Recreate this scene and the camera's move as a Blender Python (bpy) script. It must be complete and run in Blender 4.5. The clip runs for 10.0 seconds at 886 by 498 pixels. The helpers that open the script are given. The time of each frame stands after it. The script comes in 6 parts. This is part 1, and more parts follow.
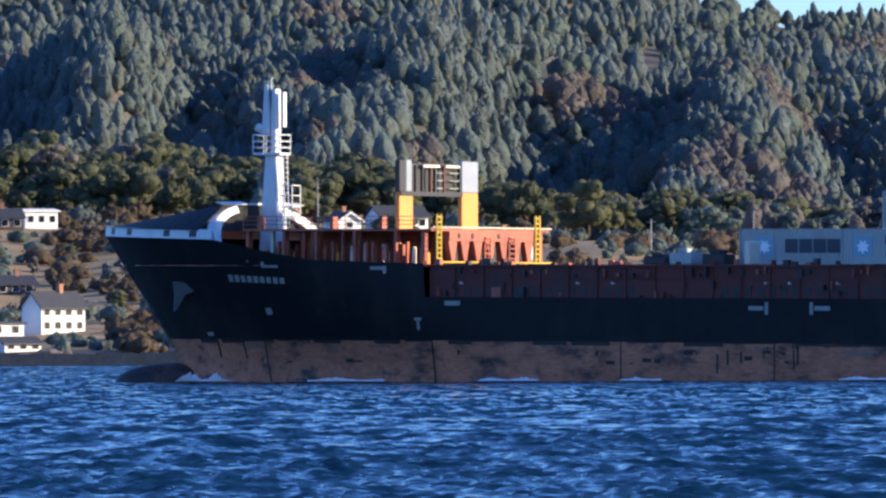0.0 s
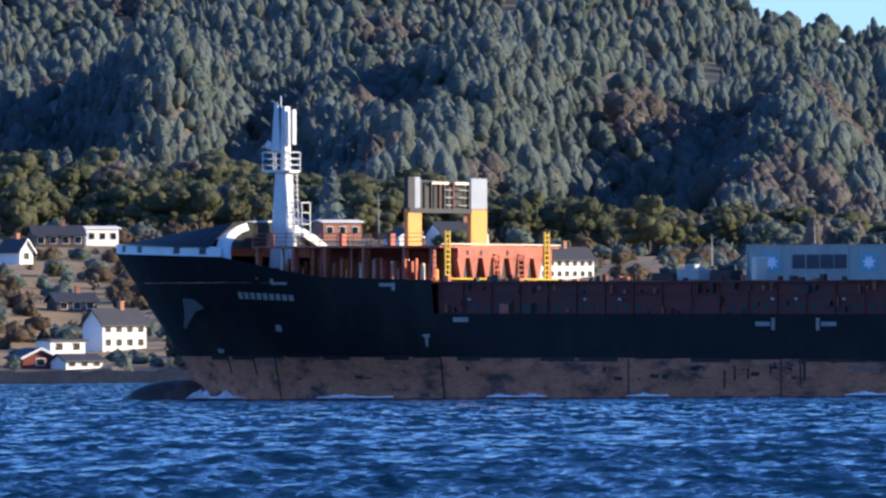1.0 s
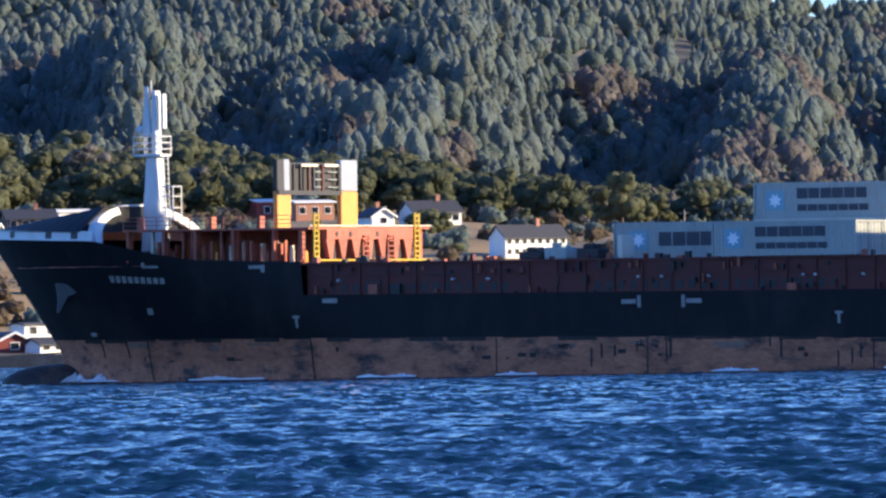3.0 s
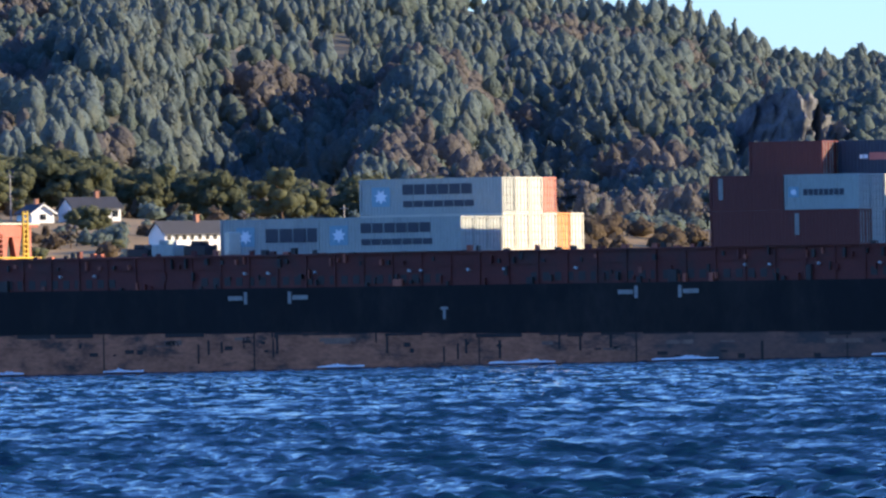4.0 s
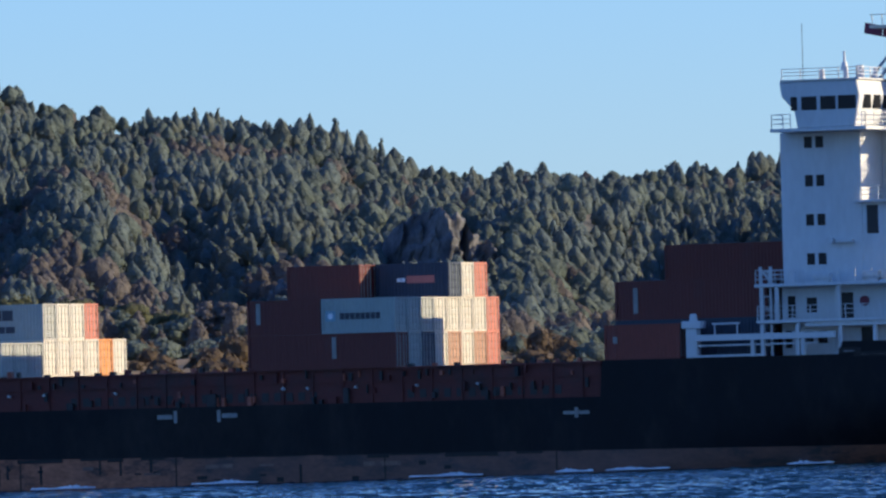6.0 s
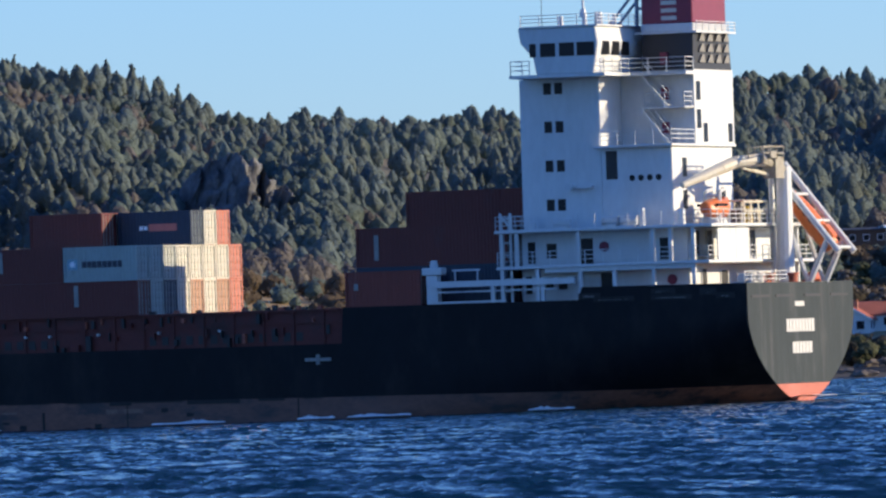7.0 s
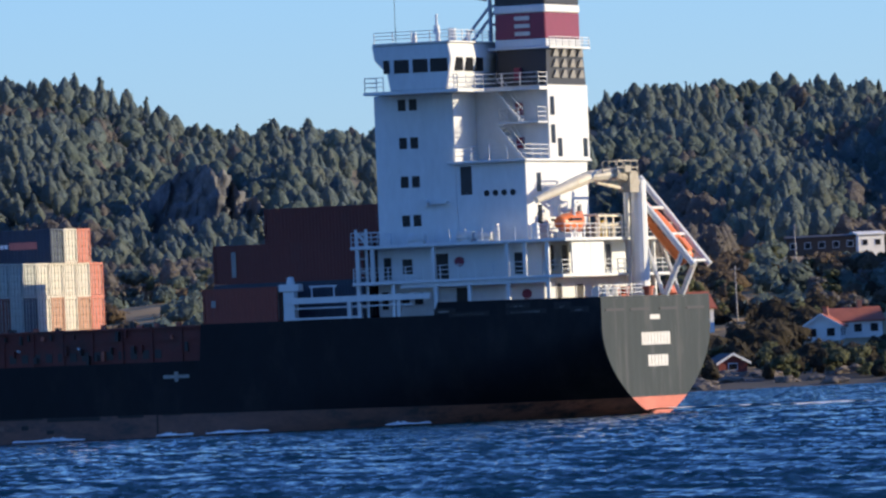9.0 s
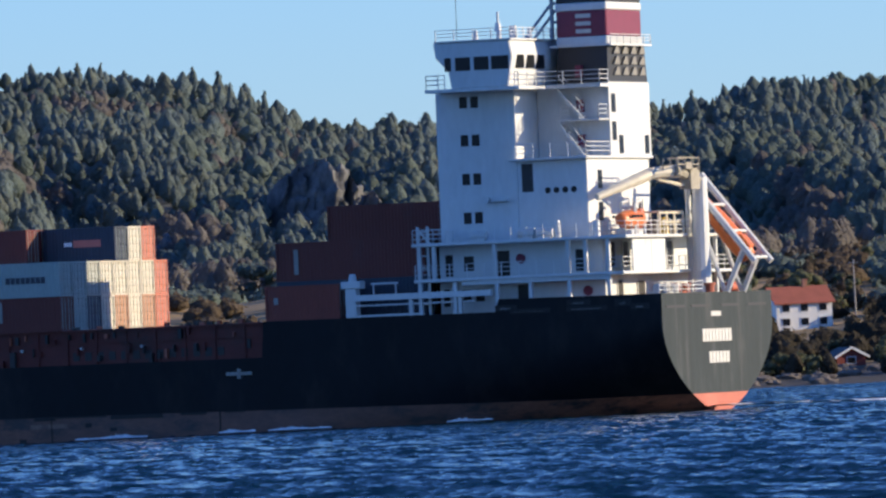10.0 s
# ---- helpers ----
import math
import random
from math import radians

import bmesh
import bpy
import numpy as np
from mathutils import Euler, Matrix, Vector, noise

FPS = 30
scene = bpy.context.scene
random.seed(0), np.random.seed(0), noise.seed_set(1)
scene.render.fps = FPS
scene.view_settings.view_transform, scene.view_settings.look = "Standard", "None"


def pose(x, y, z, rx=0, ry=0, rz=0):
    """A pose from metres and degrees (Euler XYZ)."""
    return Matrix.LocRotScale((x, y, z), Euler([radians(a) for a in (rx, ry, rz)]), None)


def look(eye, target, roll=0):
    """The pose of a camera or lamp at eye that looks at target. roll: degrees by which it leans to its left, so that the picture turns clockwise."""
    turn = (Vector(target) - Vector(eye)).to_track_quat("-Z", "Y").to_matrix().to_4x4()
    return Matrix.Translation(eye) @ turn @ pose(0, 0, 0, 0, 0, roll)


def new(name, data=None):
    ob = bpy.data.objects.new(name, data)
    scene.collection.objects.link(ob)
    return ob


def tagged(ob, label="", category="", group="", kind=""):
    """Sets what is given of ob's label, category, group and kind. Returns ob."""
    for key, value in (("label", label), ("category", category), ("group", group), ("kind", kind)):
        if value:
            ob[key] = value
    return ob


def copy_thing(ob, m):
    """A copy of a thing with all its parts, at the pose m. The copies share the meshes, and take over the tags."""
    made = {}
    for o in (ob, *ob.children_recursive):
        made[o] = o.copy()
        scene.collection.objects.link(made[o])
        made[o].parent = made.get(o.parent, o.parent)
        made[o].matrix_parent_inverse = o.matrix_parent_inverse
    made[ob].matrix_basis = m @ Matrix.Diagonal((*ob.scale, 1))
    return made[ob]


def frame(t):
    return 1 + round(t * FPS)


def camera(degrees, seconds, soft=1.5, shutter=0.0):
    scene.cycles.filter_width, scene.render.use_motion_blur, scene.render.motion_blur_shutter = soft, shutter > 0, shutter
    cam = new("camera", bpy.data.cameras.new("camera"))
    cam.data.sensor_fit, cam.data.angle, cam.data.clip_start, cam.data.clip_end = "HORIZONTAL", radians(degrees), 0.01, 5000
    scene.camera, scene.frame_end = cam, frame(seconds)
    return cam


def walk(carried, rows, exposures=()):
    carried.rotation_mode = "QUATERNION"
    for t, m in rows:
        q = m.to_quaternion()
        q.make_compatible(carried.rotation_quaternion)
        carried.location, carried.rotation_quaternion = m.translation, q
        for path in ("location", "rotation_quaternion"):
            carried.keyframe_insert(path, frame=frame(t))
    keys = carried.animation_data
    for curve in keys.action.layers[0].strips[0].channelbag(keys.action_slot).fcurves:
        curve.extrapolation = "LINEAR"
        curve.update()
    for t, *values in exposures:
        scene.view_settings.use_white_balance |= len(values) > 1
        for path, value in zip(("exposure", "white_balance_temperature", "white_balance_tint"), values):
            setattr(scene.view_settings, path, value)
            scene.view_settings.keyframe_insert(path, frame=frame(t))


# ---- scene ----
# ---- camera: it stands on the shore and pans after the ship ----
EYE = (0.0, 0.0, 3.0)


def aim(az, el, roll):
    a, e = radians(az), radians(el)
    way = Vector((math.sin(a) * math.cos(e), math.cos(a) * math.cos(e), math.sin(e)))
    return look(EYE, Vector(EYE) + way * 100, roll)


cam = camera(5.0, 10.0, soft=2.5)
PAN = [
    (0.0, 0.245, 0.535, -0.30), (0.3, 0.057, 0.592, -0.34), (0.5, -0.007, 0.600, -0.362), (1.0, -0.098, 0.628, -0.457),
    (1.5, -0.210, 0.634, -0.565), (2.0, -0.541, 0.577, -0.777), (2.2, -0.606, 0.562, -0.827), (3.3, 0.742, 0.469, -1.312),
    (3.5, 1.363, 0.444, -1.320), (4.0, 1.973, 0.439, -1.433), (4.5, 2.430, 0.464, -1.578), (4.8, 2.905, 0.595, -1.66),
    (5.0, 3.064, 0.983, -1.723), (5.2, 3.150, 1.115, -1.814), (6.3, 4.381, 1.006, -2.107), (6.5, 4.628, 0.923, -2.169),
    (7.0, 5.110, 0.710, -2.341), (7.5, 5.385, 0.620, -2.660), (8.0, 5.427, 0.664, -2.691), (8.5, 5.396, 0.724, -2.786),
    (9.0, 5.283, 0.760, -2.826), (9.5, 5.033, 0.767, -2.855), (10.0, 4.615, 0.759, -2.887),
]
# the phone opens up a little on the dark hill and closes when the sky comes in
walk(cam, [(t, aim(a, e, r)) for t, a, e, r in PAN], exposures=[(0.0, 1.05, 6400, 10), (0.5, 1.06, 6350, 10), (1.0, 0.94, 6250, 10), (1.5, 0.92, 6300, 10), (2.0, 1.12, 6450, 10), (3.5, 1.15, 6600, 10), (4.5, 0.95, 6600, 10), (5.0, 0.62, 7050, 10), (5.2, 0.58, 7000, 10), (6.5, 0.53, 6400, 10), (7.5, 0.56, 6500, 10), (8.5, 0.53, 6400, 10), (10.0, 0.54, 6500, 10)])

# ---- light: a low winter sun off to the right, clear sky ----
SUN_EL, SUN_AZ = 14.4, -1.7   # elevation, and degrees from +x towards +y
world = bpy.data.worlds.new("clear_sky")
scene.world = world
world.use_nodes = True
_n = world.node_tree.nodes
_sky = _n.new("ShaderNodeTexSky")
_sky.sky_type = "NISHITA"
_sky.sun_disc = False
_sky.sun_elevation = radians(SUN_EL)
_sky.sun_rotation = radians(90 - SUN_AZ)
_sky.air_density, _sky.dust_density, _sky.ozone_density = 1.0, 0.0, 6.0
_tint = _n.new("ShaderNodeVectorMath")
_tint.operation = "MULTIPLY"
_tint.inputs[1].default_value = (0.76, 0.87, 1.2)
world.node_tree.links.new(_sky.outputs[0], _tint.inputs[0])
world.node_tree.links.new(_tint.outputs[0], _n["Background"].inputs[0])
_n["Background"].inputs[1].default_value = 0.14
sun = new("sun", bpy.data.lights.new("sun", "SUN"))
sun.data.energy, sun.data.angle, sun.data.color = 5.0, radians(0.5), (1.0, 0.82, 0.56)
sun_way = Vector((math.cos(radians(SUN_AZ)) * math.cos(radians(SUN_EL)), math.sin(radians(SUN_AZ)) * math.cos(radians(SUN_EL)), math.sin(radians(SUN_EL))))
sun.matrix_world = look(sun_way * 300, (0, 0, 0))


# ---- materials ----
def mat(name, color, rough=0.6, metal=0.0, scale=2.0, vary=0.15, fine=20.0, bump=0.0, second=None, amount=0.0, island=0.0, spec=0.5, stretch=None):
    """A painted or natural surface: colour with broad and fine variation, optional patches of a second colour, and relief."""
    ma = bpy.data.materials.new(name)
    ma.use_nodes = True
    nt = ma.node_tree
    b = nt.nodes["Principled BSDF"]
    b.inputs["Roughness"].default_value = rough
    b.inputs["Metallic"].default_value = metal
    b.inputs["Specular IOR Level"].default_value = spec
    co = nt.nodes.new("ShaderNodeTexCoord")
    mp = nt.nodes.new("ShaderNodeMapping")
    if stretch:
        mp.inputs["Scale"].default_value = stretch
    nt.links.new(co.outputs["Object"], mp.inputs[0])
    big = nt.nodes.new("ShaderNodeTexNoise")
    big.inputs["Scale"].default_value = scale
    big.inputs["Detail"].default_value = 6
    sm = nt.nodes.new("ShaderNodeTexNoise")
    sm.inputs["Scale"].default_value = fine
    sm.inputs["Detail"].default_value = 4
    nt.links.new(mp.outputs[0], big.inputs["Vector"])
    nt.links.new(mp.outputs[0], sm.inputs["Vector"])
    add = nt.nodes.new("ShaderNodeMath")
    add.operation = "ADD"
    nt.links.new(big.outputs["Fac"], add.inputs[0])
    nt.links.new(sm.outputs["Fac"], add.inputs[1])
    rng = nt.nodes.new("ShaderNodeMapRange")
    rng.inputs["From Min"].default_value, rng.inputs["From Max"].default_value = 0.6, 1.4
    rng.inputs["To Min"].default_value, rng.inputs["To Max"].default_value = 1 - vary, 1 + vary
    nt.links.new(add.outputs[0], rng.inputs["Value"])
    val = rng.outputs[0]
    if island:
        geo = nt.nodes.new("ShaderNodeNewGeometry")
        r2 = nt.nodes.new("ShaderNodeMapRange")
        r2.inputs["To Min"].default_value, r2.inputs["To Max"].default_value = 1 - island, 1 + island
        nt.links.new(geo.outputs["Random Per Island"], r2.inputs["Value"])
        mu = nt.nodes.new("ShaderNodeMath")
        mu.operation = "MULTIPLY"
        nt.links.new(val, mu.inputs[0])
        nt.links.new(r2.outputs[0], mu.inputs[1])
        val = mu.outputs[0]
    col = nt.nodes.new("ShaderNodeRGB")
    col.outputs[0].default_value = (*color, 1)
    base = col.outputs[0]
    if second:
        st = nt.nodes.new("ShaderNodeTexNoise")
        st.inputs["Scale"].default_value = scale * 0.6
        st.inputs["Detail"].default_value = 8
        st.inputs["Roughness"].default_value = 0.7
        nt.links.new(mp.outputs[0], st.inputs["Vector"])
        r3 = nt.nodes.new("ShaderNodeMapRange")
        r3.inputs["From Min"].default_value, r3.inputs["From Max"].default_value = 0.62 - amount * 0.4, 0.75 - amount * 0.4
        nt.links.new(st.outputs["Fac"], r3.inputs["Value"])
        mx = nt.nodes.new("ShaderNodeMix")
        mx.data_type = "RGBA"
        nt.links.new(r3.outputs[0], mx.inputs["Factor"])
        nt.links.new(base, mx.inputs["A"])
        mx.inputs["B"].default_value = (*second, 1)
        base = mx.outputs["Result"]
    sc = nt.nodes.new("ShaderNodeVectorMath")
    sc.operation = "SCALE"
    nt.links.new(base, sc.inputs[0])
    nt.links.new(val, sc.inputs["Scale"])
    nt.links.new(sc.outputs[0], b.inputs["Base Color"])
    if bump:
        bp = nt.nodes.new("ShaderNodeBump")
        bp.inputs["Strength"].default_value = bump
        bp.inputs["Distance"].default_value = 0.05
        nt.links.new(add.outputs[0], bp.inputs["Height"])
        nt.links.new(bp.outputs[0], b.inputs["Normal"])
    return ma


HULL_BLACK = mat("hull_paint_black", (0.006, 0.007, 0.009), 0.6, spec=0.2, scale=0.25, vary=0.35, fine=1.5, second=(0.020, 0.017, 0.016), amount=0.3, stretch=(1, 1, 0.5), bump=0.15)
BOOT = mat("boot_topping_worn_red", (0.42, 0.145, 0.075), 0.8, scale=0.9, vary=0.45, fine=4.0, second=(0.05, 0.035, 0.03), amount=0.3, stretch=(0.5, 1, 1.1), bump=0.3)
BULB = mat("bulb_wet_dark", (0.035, 0.022, 0.02), 0.5, spec=0.2, scale=0.4, vary=0.4, fine=3, second=(0.12, 0.06, 0.045), amount=0.25, bump=0.3)
TRANSOM = mat("transom_grey", (0.022, 0.03, 0.031), 0.6, spec=0.25, scale=0.5, vary=0.3, fine=4, second=(0.05, 0.055, 0.055), amount=0.25, stretch=(1, 2.5, 0.3), bump=0.1)
BOOT_RED = mat("boot_red", (0.42, 0.12, 0.08), 0.7, scale=0.6, vary=0.2, fine=5, bump=0.1)
COAMING = mat("coaming_red_oxide", (0.115, 0.017, 0.012), 0.65, scale=0.4, vary=0.35, fine=4, second=(0.07, 0.022, 0.018), amount=0.3, bump=0.2)
OXIDE = mat("deck_oxide_red", (0.40, 0.105, 0.06), 0.65, scale=0.5, vary=0.3, fine=4, second=(0.16, 0.05, 0.035), amount=0.25, bump=0.2)
WHITE = mat("ship_white", (0.60, 0.615, 0.61), 0.5, spec=0.3, scale=0.3, vary=0.09, fine=3, second=(0.42, 0.36, 0.28), amount=0.07, stretch=(1, 1, 0.35), bump=0.05)
ORANGE = mat("post_orange", (0.62, 0.27, 0.05), 0.5, scale=0.8, vary=0.15, fine=6)
YELLOW = mat("ladder_yellow", (0.62, 0.42, 0.05), 0.5, scale=0.8, vary=0.15, fine=6)
DARK = mat("dark_steel", (0.02, 0.018, 0.018), 0.55, scale=1, vary=0.3, fine=8)
GLASSY = mat("window_dark", (0.008, 0.01, 0.014), 0.35, spec=0.2, scale=1, vary=0.1, fine=8)
FUN_RED = mat("funnel_red", (0.17, 0.012, 0.04), 0.5, scale=0.8, vary=0.12, fine=5)
FUN_BLACK = mat("funnel_black", (0.012, 0.012, 0.014), 0.5, scale=0.8, vary=0.2, fine=5)
BOAT_ORANGE = mat("lifeboat_orange", (0.62, 0.16, 0.04), 0.4, scale=1, vary=0.1, fine=6)
HEAD_GREY = mat("gantry_grey_shaded", (0.26, 0.29, 0.34), 0.5, scale=0.8, vary=0.12, fine=5, second=(0.3, 0.28, 0.27), amount=0.1)
CREAM = mat("crane_cream", (0.66, 0.6, 0.46), 0.5, scale=0.8, vary=0.12, fine=5)
MARK = mat("mark_white", (0.27, 0.265, 0.24), 0.6, scale=2, vary=0.25, fine=9)
NAME_WHITE = mat("name_white", (0.5, 0.5, 0.48), 0.6, scale=2, vary=0.15, fine=9)
FOAM = mat("foam", (0.93, 0.93, 0.93), 0.7, scale=1.5, vary=0.12, fine=9, bump=0.6)


def grey_aft(ma):
    """The paint amidships and aft turns darker and greyer, and red again under the stern."""
    nt = ma.node_tree
    b = nt.nodes["Principled BSDF"]
    old = b.inputs["Base Color"].links[0].from_socket
    co = nt.nodes.new("ShaderNodeTexCoord")
    ns = nt.nodes.new("ShaderNodeTexNoise")
    ns.inputs["Scale"].default_value, ns.inputs["Detail"].default_value = 0.12, 5
    nt.links.new(co.outputs["Object"], ns.inputs["Vector"])
    sep = nt.nodes.new("ShaderNodeSeparateXYZ")
    nt.links.new(co.outputs["Object"], sep.inputs[0])
    ad = nt.nodes.new("ShaderNodeMath")
    ad.operation = "MULTIPLY_ADD"
    ad.inputs[1].default_value = 60.0
    nt.links.new(ns.outputs["Fac"], ad.inputs[0])
    nt.links.new(sep.outputs["X"], ad.inputs[2])
    rg = nt.nodes.new("ShaderNodeMapRange")
    rg.inputs["From Min"].default_value, rg.inputs["From Max"].default_value = 112, 82
    rg.inputs["To Max"].default_value = 0.72
    nt.links.new(ad.outputs[0], rg.inputs["Value"])
    aft = nt.nodes.new("ShaderNodeMapRange")
    aft.inputs["From Min"].default_value, aft.inputs["From Max"].default_value = 4, 17
    nt.links.new(sep.outputs["X"], aft.inputs["Value"])
    mu = nt.nodes.new("ShaderNodeMath")
    mu.operation = "MULTIPLY"
    nt.links.new(rg.outputs[0], mu.inputs[0])
    nt.links.new(aft.outputs[0], mu.inputs[1])
    mx = nt.nodes.new("ShaderNodeMix")
    mx.data_type = "RGBA"
    nt.links.new(mu.outputs[0], mx.inputs["Factor"])
    nt.links.new(old, mx.inputs["A"])
    mx.inputs["B"].default_value = (0.075, 0.06, 0.055, 1)
    nt.links.new(mx.outputs["Result"], b.inputs["Base Color"])


grey_aft(BOOT)


# ---- building helpers ----
def box(bm, x0, x1, y0, y1, z0, z1, m=None):
    vs = [bm.verts.new(Vector((x, y, z)) if m is None else m @ Vector((x, y, z))) for x in (x0, x1) for y in (y0, y1) for z in (z0, z1)]
    for f in ((0, 1, 3, 2), (4, 6, 7, 5), (0, 4, 5, 1), (2, 3, 7, 6), (0, 2, 6, 4), (1, 5, 7, 3)):
        bm.faces.new([vs[i] for i in f])


def rod(bm, a, b, r, r2=None, seg=8):
    a, b = Vector(a), Vector(b)
    r2 = r if r2 is None else r2
    w = (b - a).normalized()
    u = w.orthogonal().normalized()
    v = w.cross(u)
    ra, rb = [], []
    for i in range(seg):
        q = 2 * math.pi * i / seg
        d = u * math.cos(q) + v * math.sin(q)
        ra.append(bm.verts.new(a + d * r))
        rb.append(bm.verts.new(b + d * r2))
    for i in range(seg):
        j = (i + 1) % seg
        bm.faces.new((ra[i], ra[j], rb[j], rb[i]))
    bm.faces.new(ra[::-1])
    bm.faces.new(rb)


def prism(bm, pts, y0, y1):
    """A closed outline of (x, z) points, drawn out from y0 to y1."""
    a = [bm.verts.new((x, y0, z)) for x, z in pts]
    b = [bm.verts.new((x, y1, z)) for x, z in pts]
    n = len(pts)
    bm.faces.new(a)
    bm.faces.new(b[::-1])
    for i in range(n):
        j = (i + 1) % n
        bm.faces.new((a[j], a[i], b[i], b[j]))


def prism_x(bm, pts, x0, x1):
    """A closed outline of (y, z) points, drawn out from x0 to x1."""
    a = [bm.verts.new((x0, y, z)) for y, z in pts]
    b = [bm.verts.new((x1, y, z)) for y, z in pts]
    n = len(pts)
    bm.faces.new(a[::-1])
    bm.faces.new(b)
    for i in range(n):
        j = (i + 1) % n
        bm.faces.new((a[i], a[j], b[j], b[i]))


def finish(name, bm, material, bevel=0.0, smooth=False):
    bmesh.ops.recalc_face_normals(bm, faces=bm.faces)
    if bevel:
        bmesh.ops.bevel(bm, geom=list(bm.edges), offset=bevel, segments=1, affect="EDGES", clamp_overlap=True)
    me = bpy.data.meshes.new(name)
    bm.to_mesh(me)
    bm.free()
    me.materials.append(material)
    if smooth:
        me.polygons.foreach_set("use_smooth", [True] * len(me.polygons))
    return me


def part(name, bm, material, parent=None, label="", bevel=0.0, smooth=False):
    ob = new(name, finish(name, bm, material, bevel, smooth))
    ob.parent = parent
    if label:
        tagged(ob, label)
    return ob


def sheet(name, verts, faces, material, smooth=True):
    me = bpy.data.meshes.new(name)
    verts, faces = np.asarray(verts, dtype=np.float32), np.asarray(faces, dtype=np.int32)
    k = faces.shape[1]
    me.vertices.add(len(verts))
    me.vertices.foreach_set("co", verts.ravel())
    me.loops.add(faces.size)
    me.loops.foreach_set("vertex_index", faces.ravel())
    me.polygons.add(len(faces))
    me.polygons.foreach_set("loop_start", np.arange(0, faces.size, k, dtype=np.int32))
    me.update(calc_edges=True)
    if smooth:
        me.polygons.foreach_set("use_smooth", np.ones(len(faces), dtype=bool))
    me.materials.append(material)
    return new(name, me)


def grid_faces(n, k):
    i, j = np.meshgrid(np.arange(n - 1), np.arange(k - 1), indexing="ij")
    a = (i * k + j).ravel()
    return np.stack([a, a + 1, a + k + 1, a + k], 1)


# ---- water ----
def water_material():
    ma = bpy.data.materials.new("sea_water")
    ma.use_nodes = True
    nt = ma.node_tree
    b = nt.nodes["Principled BSDF"]
    b.inputs["Base Color"].default_value = (0.002, 0.023, 0.046, 1)
    b.inputs["Roughness"].default_value = 0.12
    b.inputs["IOR"].default_value = 1.33
    co = nt.nodes.new("ShaderNodeTexCoord")
    mp = nt.nodes.new("ShaderNodeMapping")
    mp.inputs["Scale"].default_value = (0.4, 1.0, 1.0)
    nt.links.new(co.outputs["Object"], mp.inputs[0])
    n1 = nt.nodes.new("ShaderNodeTexNoise")
    n1.inputs["Scale"].default_value, n1.inputs["Detail"].default_value, n1.inputs["Roughness"].default_value = 2.4, 4, 0.6
    nt.links.new(mp.outputs[0], n1.inputs["Vector"])
    # ripples finer than the waves tilt the surface this way and that
    tilt = nt.nodes.new("ShaderNodeVectorMath")
    tilt.operation = "MULTIPLY_ADD"
    tilt.inputs[1].default_value, tilt.inputs[2].default_value = (0.7, 1.0, 0.0), (-0.35, -0.75, 0.0)
    nt.links.new(n1.outputs["Color"], tilt.inputs[0])
    # gusts: long streaks of rougher and calmer water
    mg = nt.nodes.new("ShaderNodeMapping")
    mg.inputs["Scale"].default_value = (0.85, 0.09, 1.0)
    nt.links.new(co.outputs["Object"], mg.inputs[0])
    n2 = nt.nodes.new("ShaderNodeTexNoise")
    n2.inputs["Scale"].default_value, n2.inputs["Detail"].default_value = 1.0, 3
    nt.links.new(mg.outputs[0], n2.inputs["Vector"])
    gust = nt.nodes.new("ShaderNodeVectorMath")
    gust.operation = "MULTIPLY_ADD"
    gust.inputs[1].default_value = (0.2, 1.8, 0.0)
    nt.links.new(n2.outputs["Color"], gust.inputs[0])
    nt.links.new(tilt.outputs[0], gust.inputs[2])
    level = nt.nodes.new("ShaderNodeVectorMath")
    level.operation = "SUBTRACT"
    level.inputs[1].default_value = (0.1, 0.9, 0.0)
    nt.links.new(gust.outputs[0], level.inputs[0])
    geo = nt.nodes.new("ShaderNodeNewGeometry")
    both = nt.nodes.new("ShaderNodeVectorMath")
    nt.links.new(geo.outputs["Normal"], both.inputs[0])
    nt.links.new(level.outputs[0], both.inputs[1])
    unit = nt.nodes.new("ShaderNodeVectorMath")
    unit.operation = "NORMALIZE"
    nt.links.new(both.outputs[0], unit.inputs[0])
    nt.links.new(unit.outputs[0], b.inputs["Normal"])
    return ma


WATER = water_material()
rw = np.random.default_rng(3)


def waves(x, y, cell):
    """Short steep wind waves with broken crests."""
    z = np.zeros_like(x)
    for k in range(70):
        lx, ly = rw.uniform(0.9, 2.8), rw.uniform(0.85, 1.7)
        ph, sg = rw.uniform(0, 6.28), rw.choice([-1, 1])
        fade = np.clip(ly / (2.0 * cell) - 0.3, 0.75, 1)
        z += 0.0074 * math.sqrt(ly) * fade * np.sin(2 * math.pi * (sg * x / lx + y / ly + 0.09 * x) + ph)
    gust = 0.85 + 0.3 * np.sin(x * 0.07 + 0.8 * np.sin(y * 0.021)) * np.sin(y * 0.043 + 1.0)
    return (z + 2.0 * z * np.abs(z)) * gust


NA = 500
rr = np.concatenate([168 * (800 / 168) ** np.linspace(0, 1, 880), 800 * 2 ** np.linspace(0.006, 1, 90)])
NR = len(rr)
aa = np.radians(np.linspace(-3.6, 8.4, NA))
R_, A_ = np.meshgrid(rr, aa, indexing="ij")
X_, Y_ = R_ * np.sin(A_), R_ * np.cos(A_)
Z_ = waves(X_, Y_, R_ * 0.00178)
water = tagged(sheet("water", np.stack([X_, Y_, Z_], -1).reshape(-1, 3), grid_faces(NR, NA), WATER), "wind-rippled dark blue fjord water", "water", kind="structure")
c_r = np.array([0.05, 20, 60, 164.0, 400, 1000, 1600, 4000])
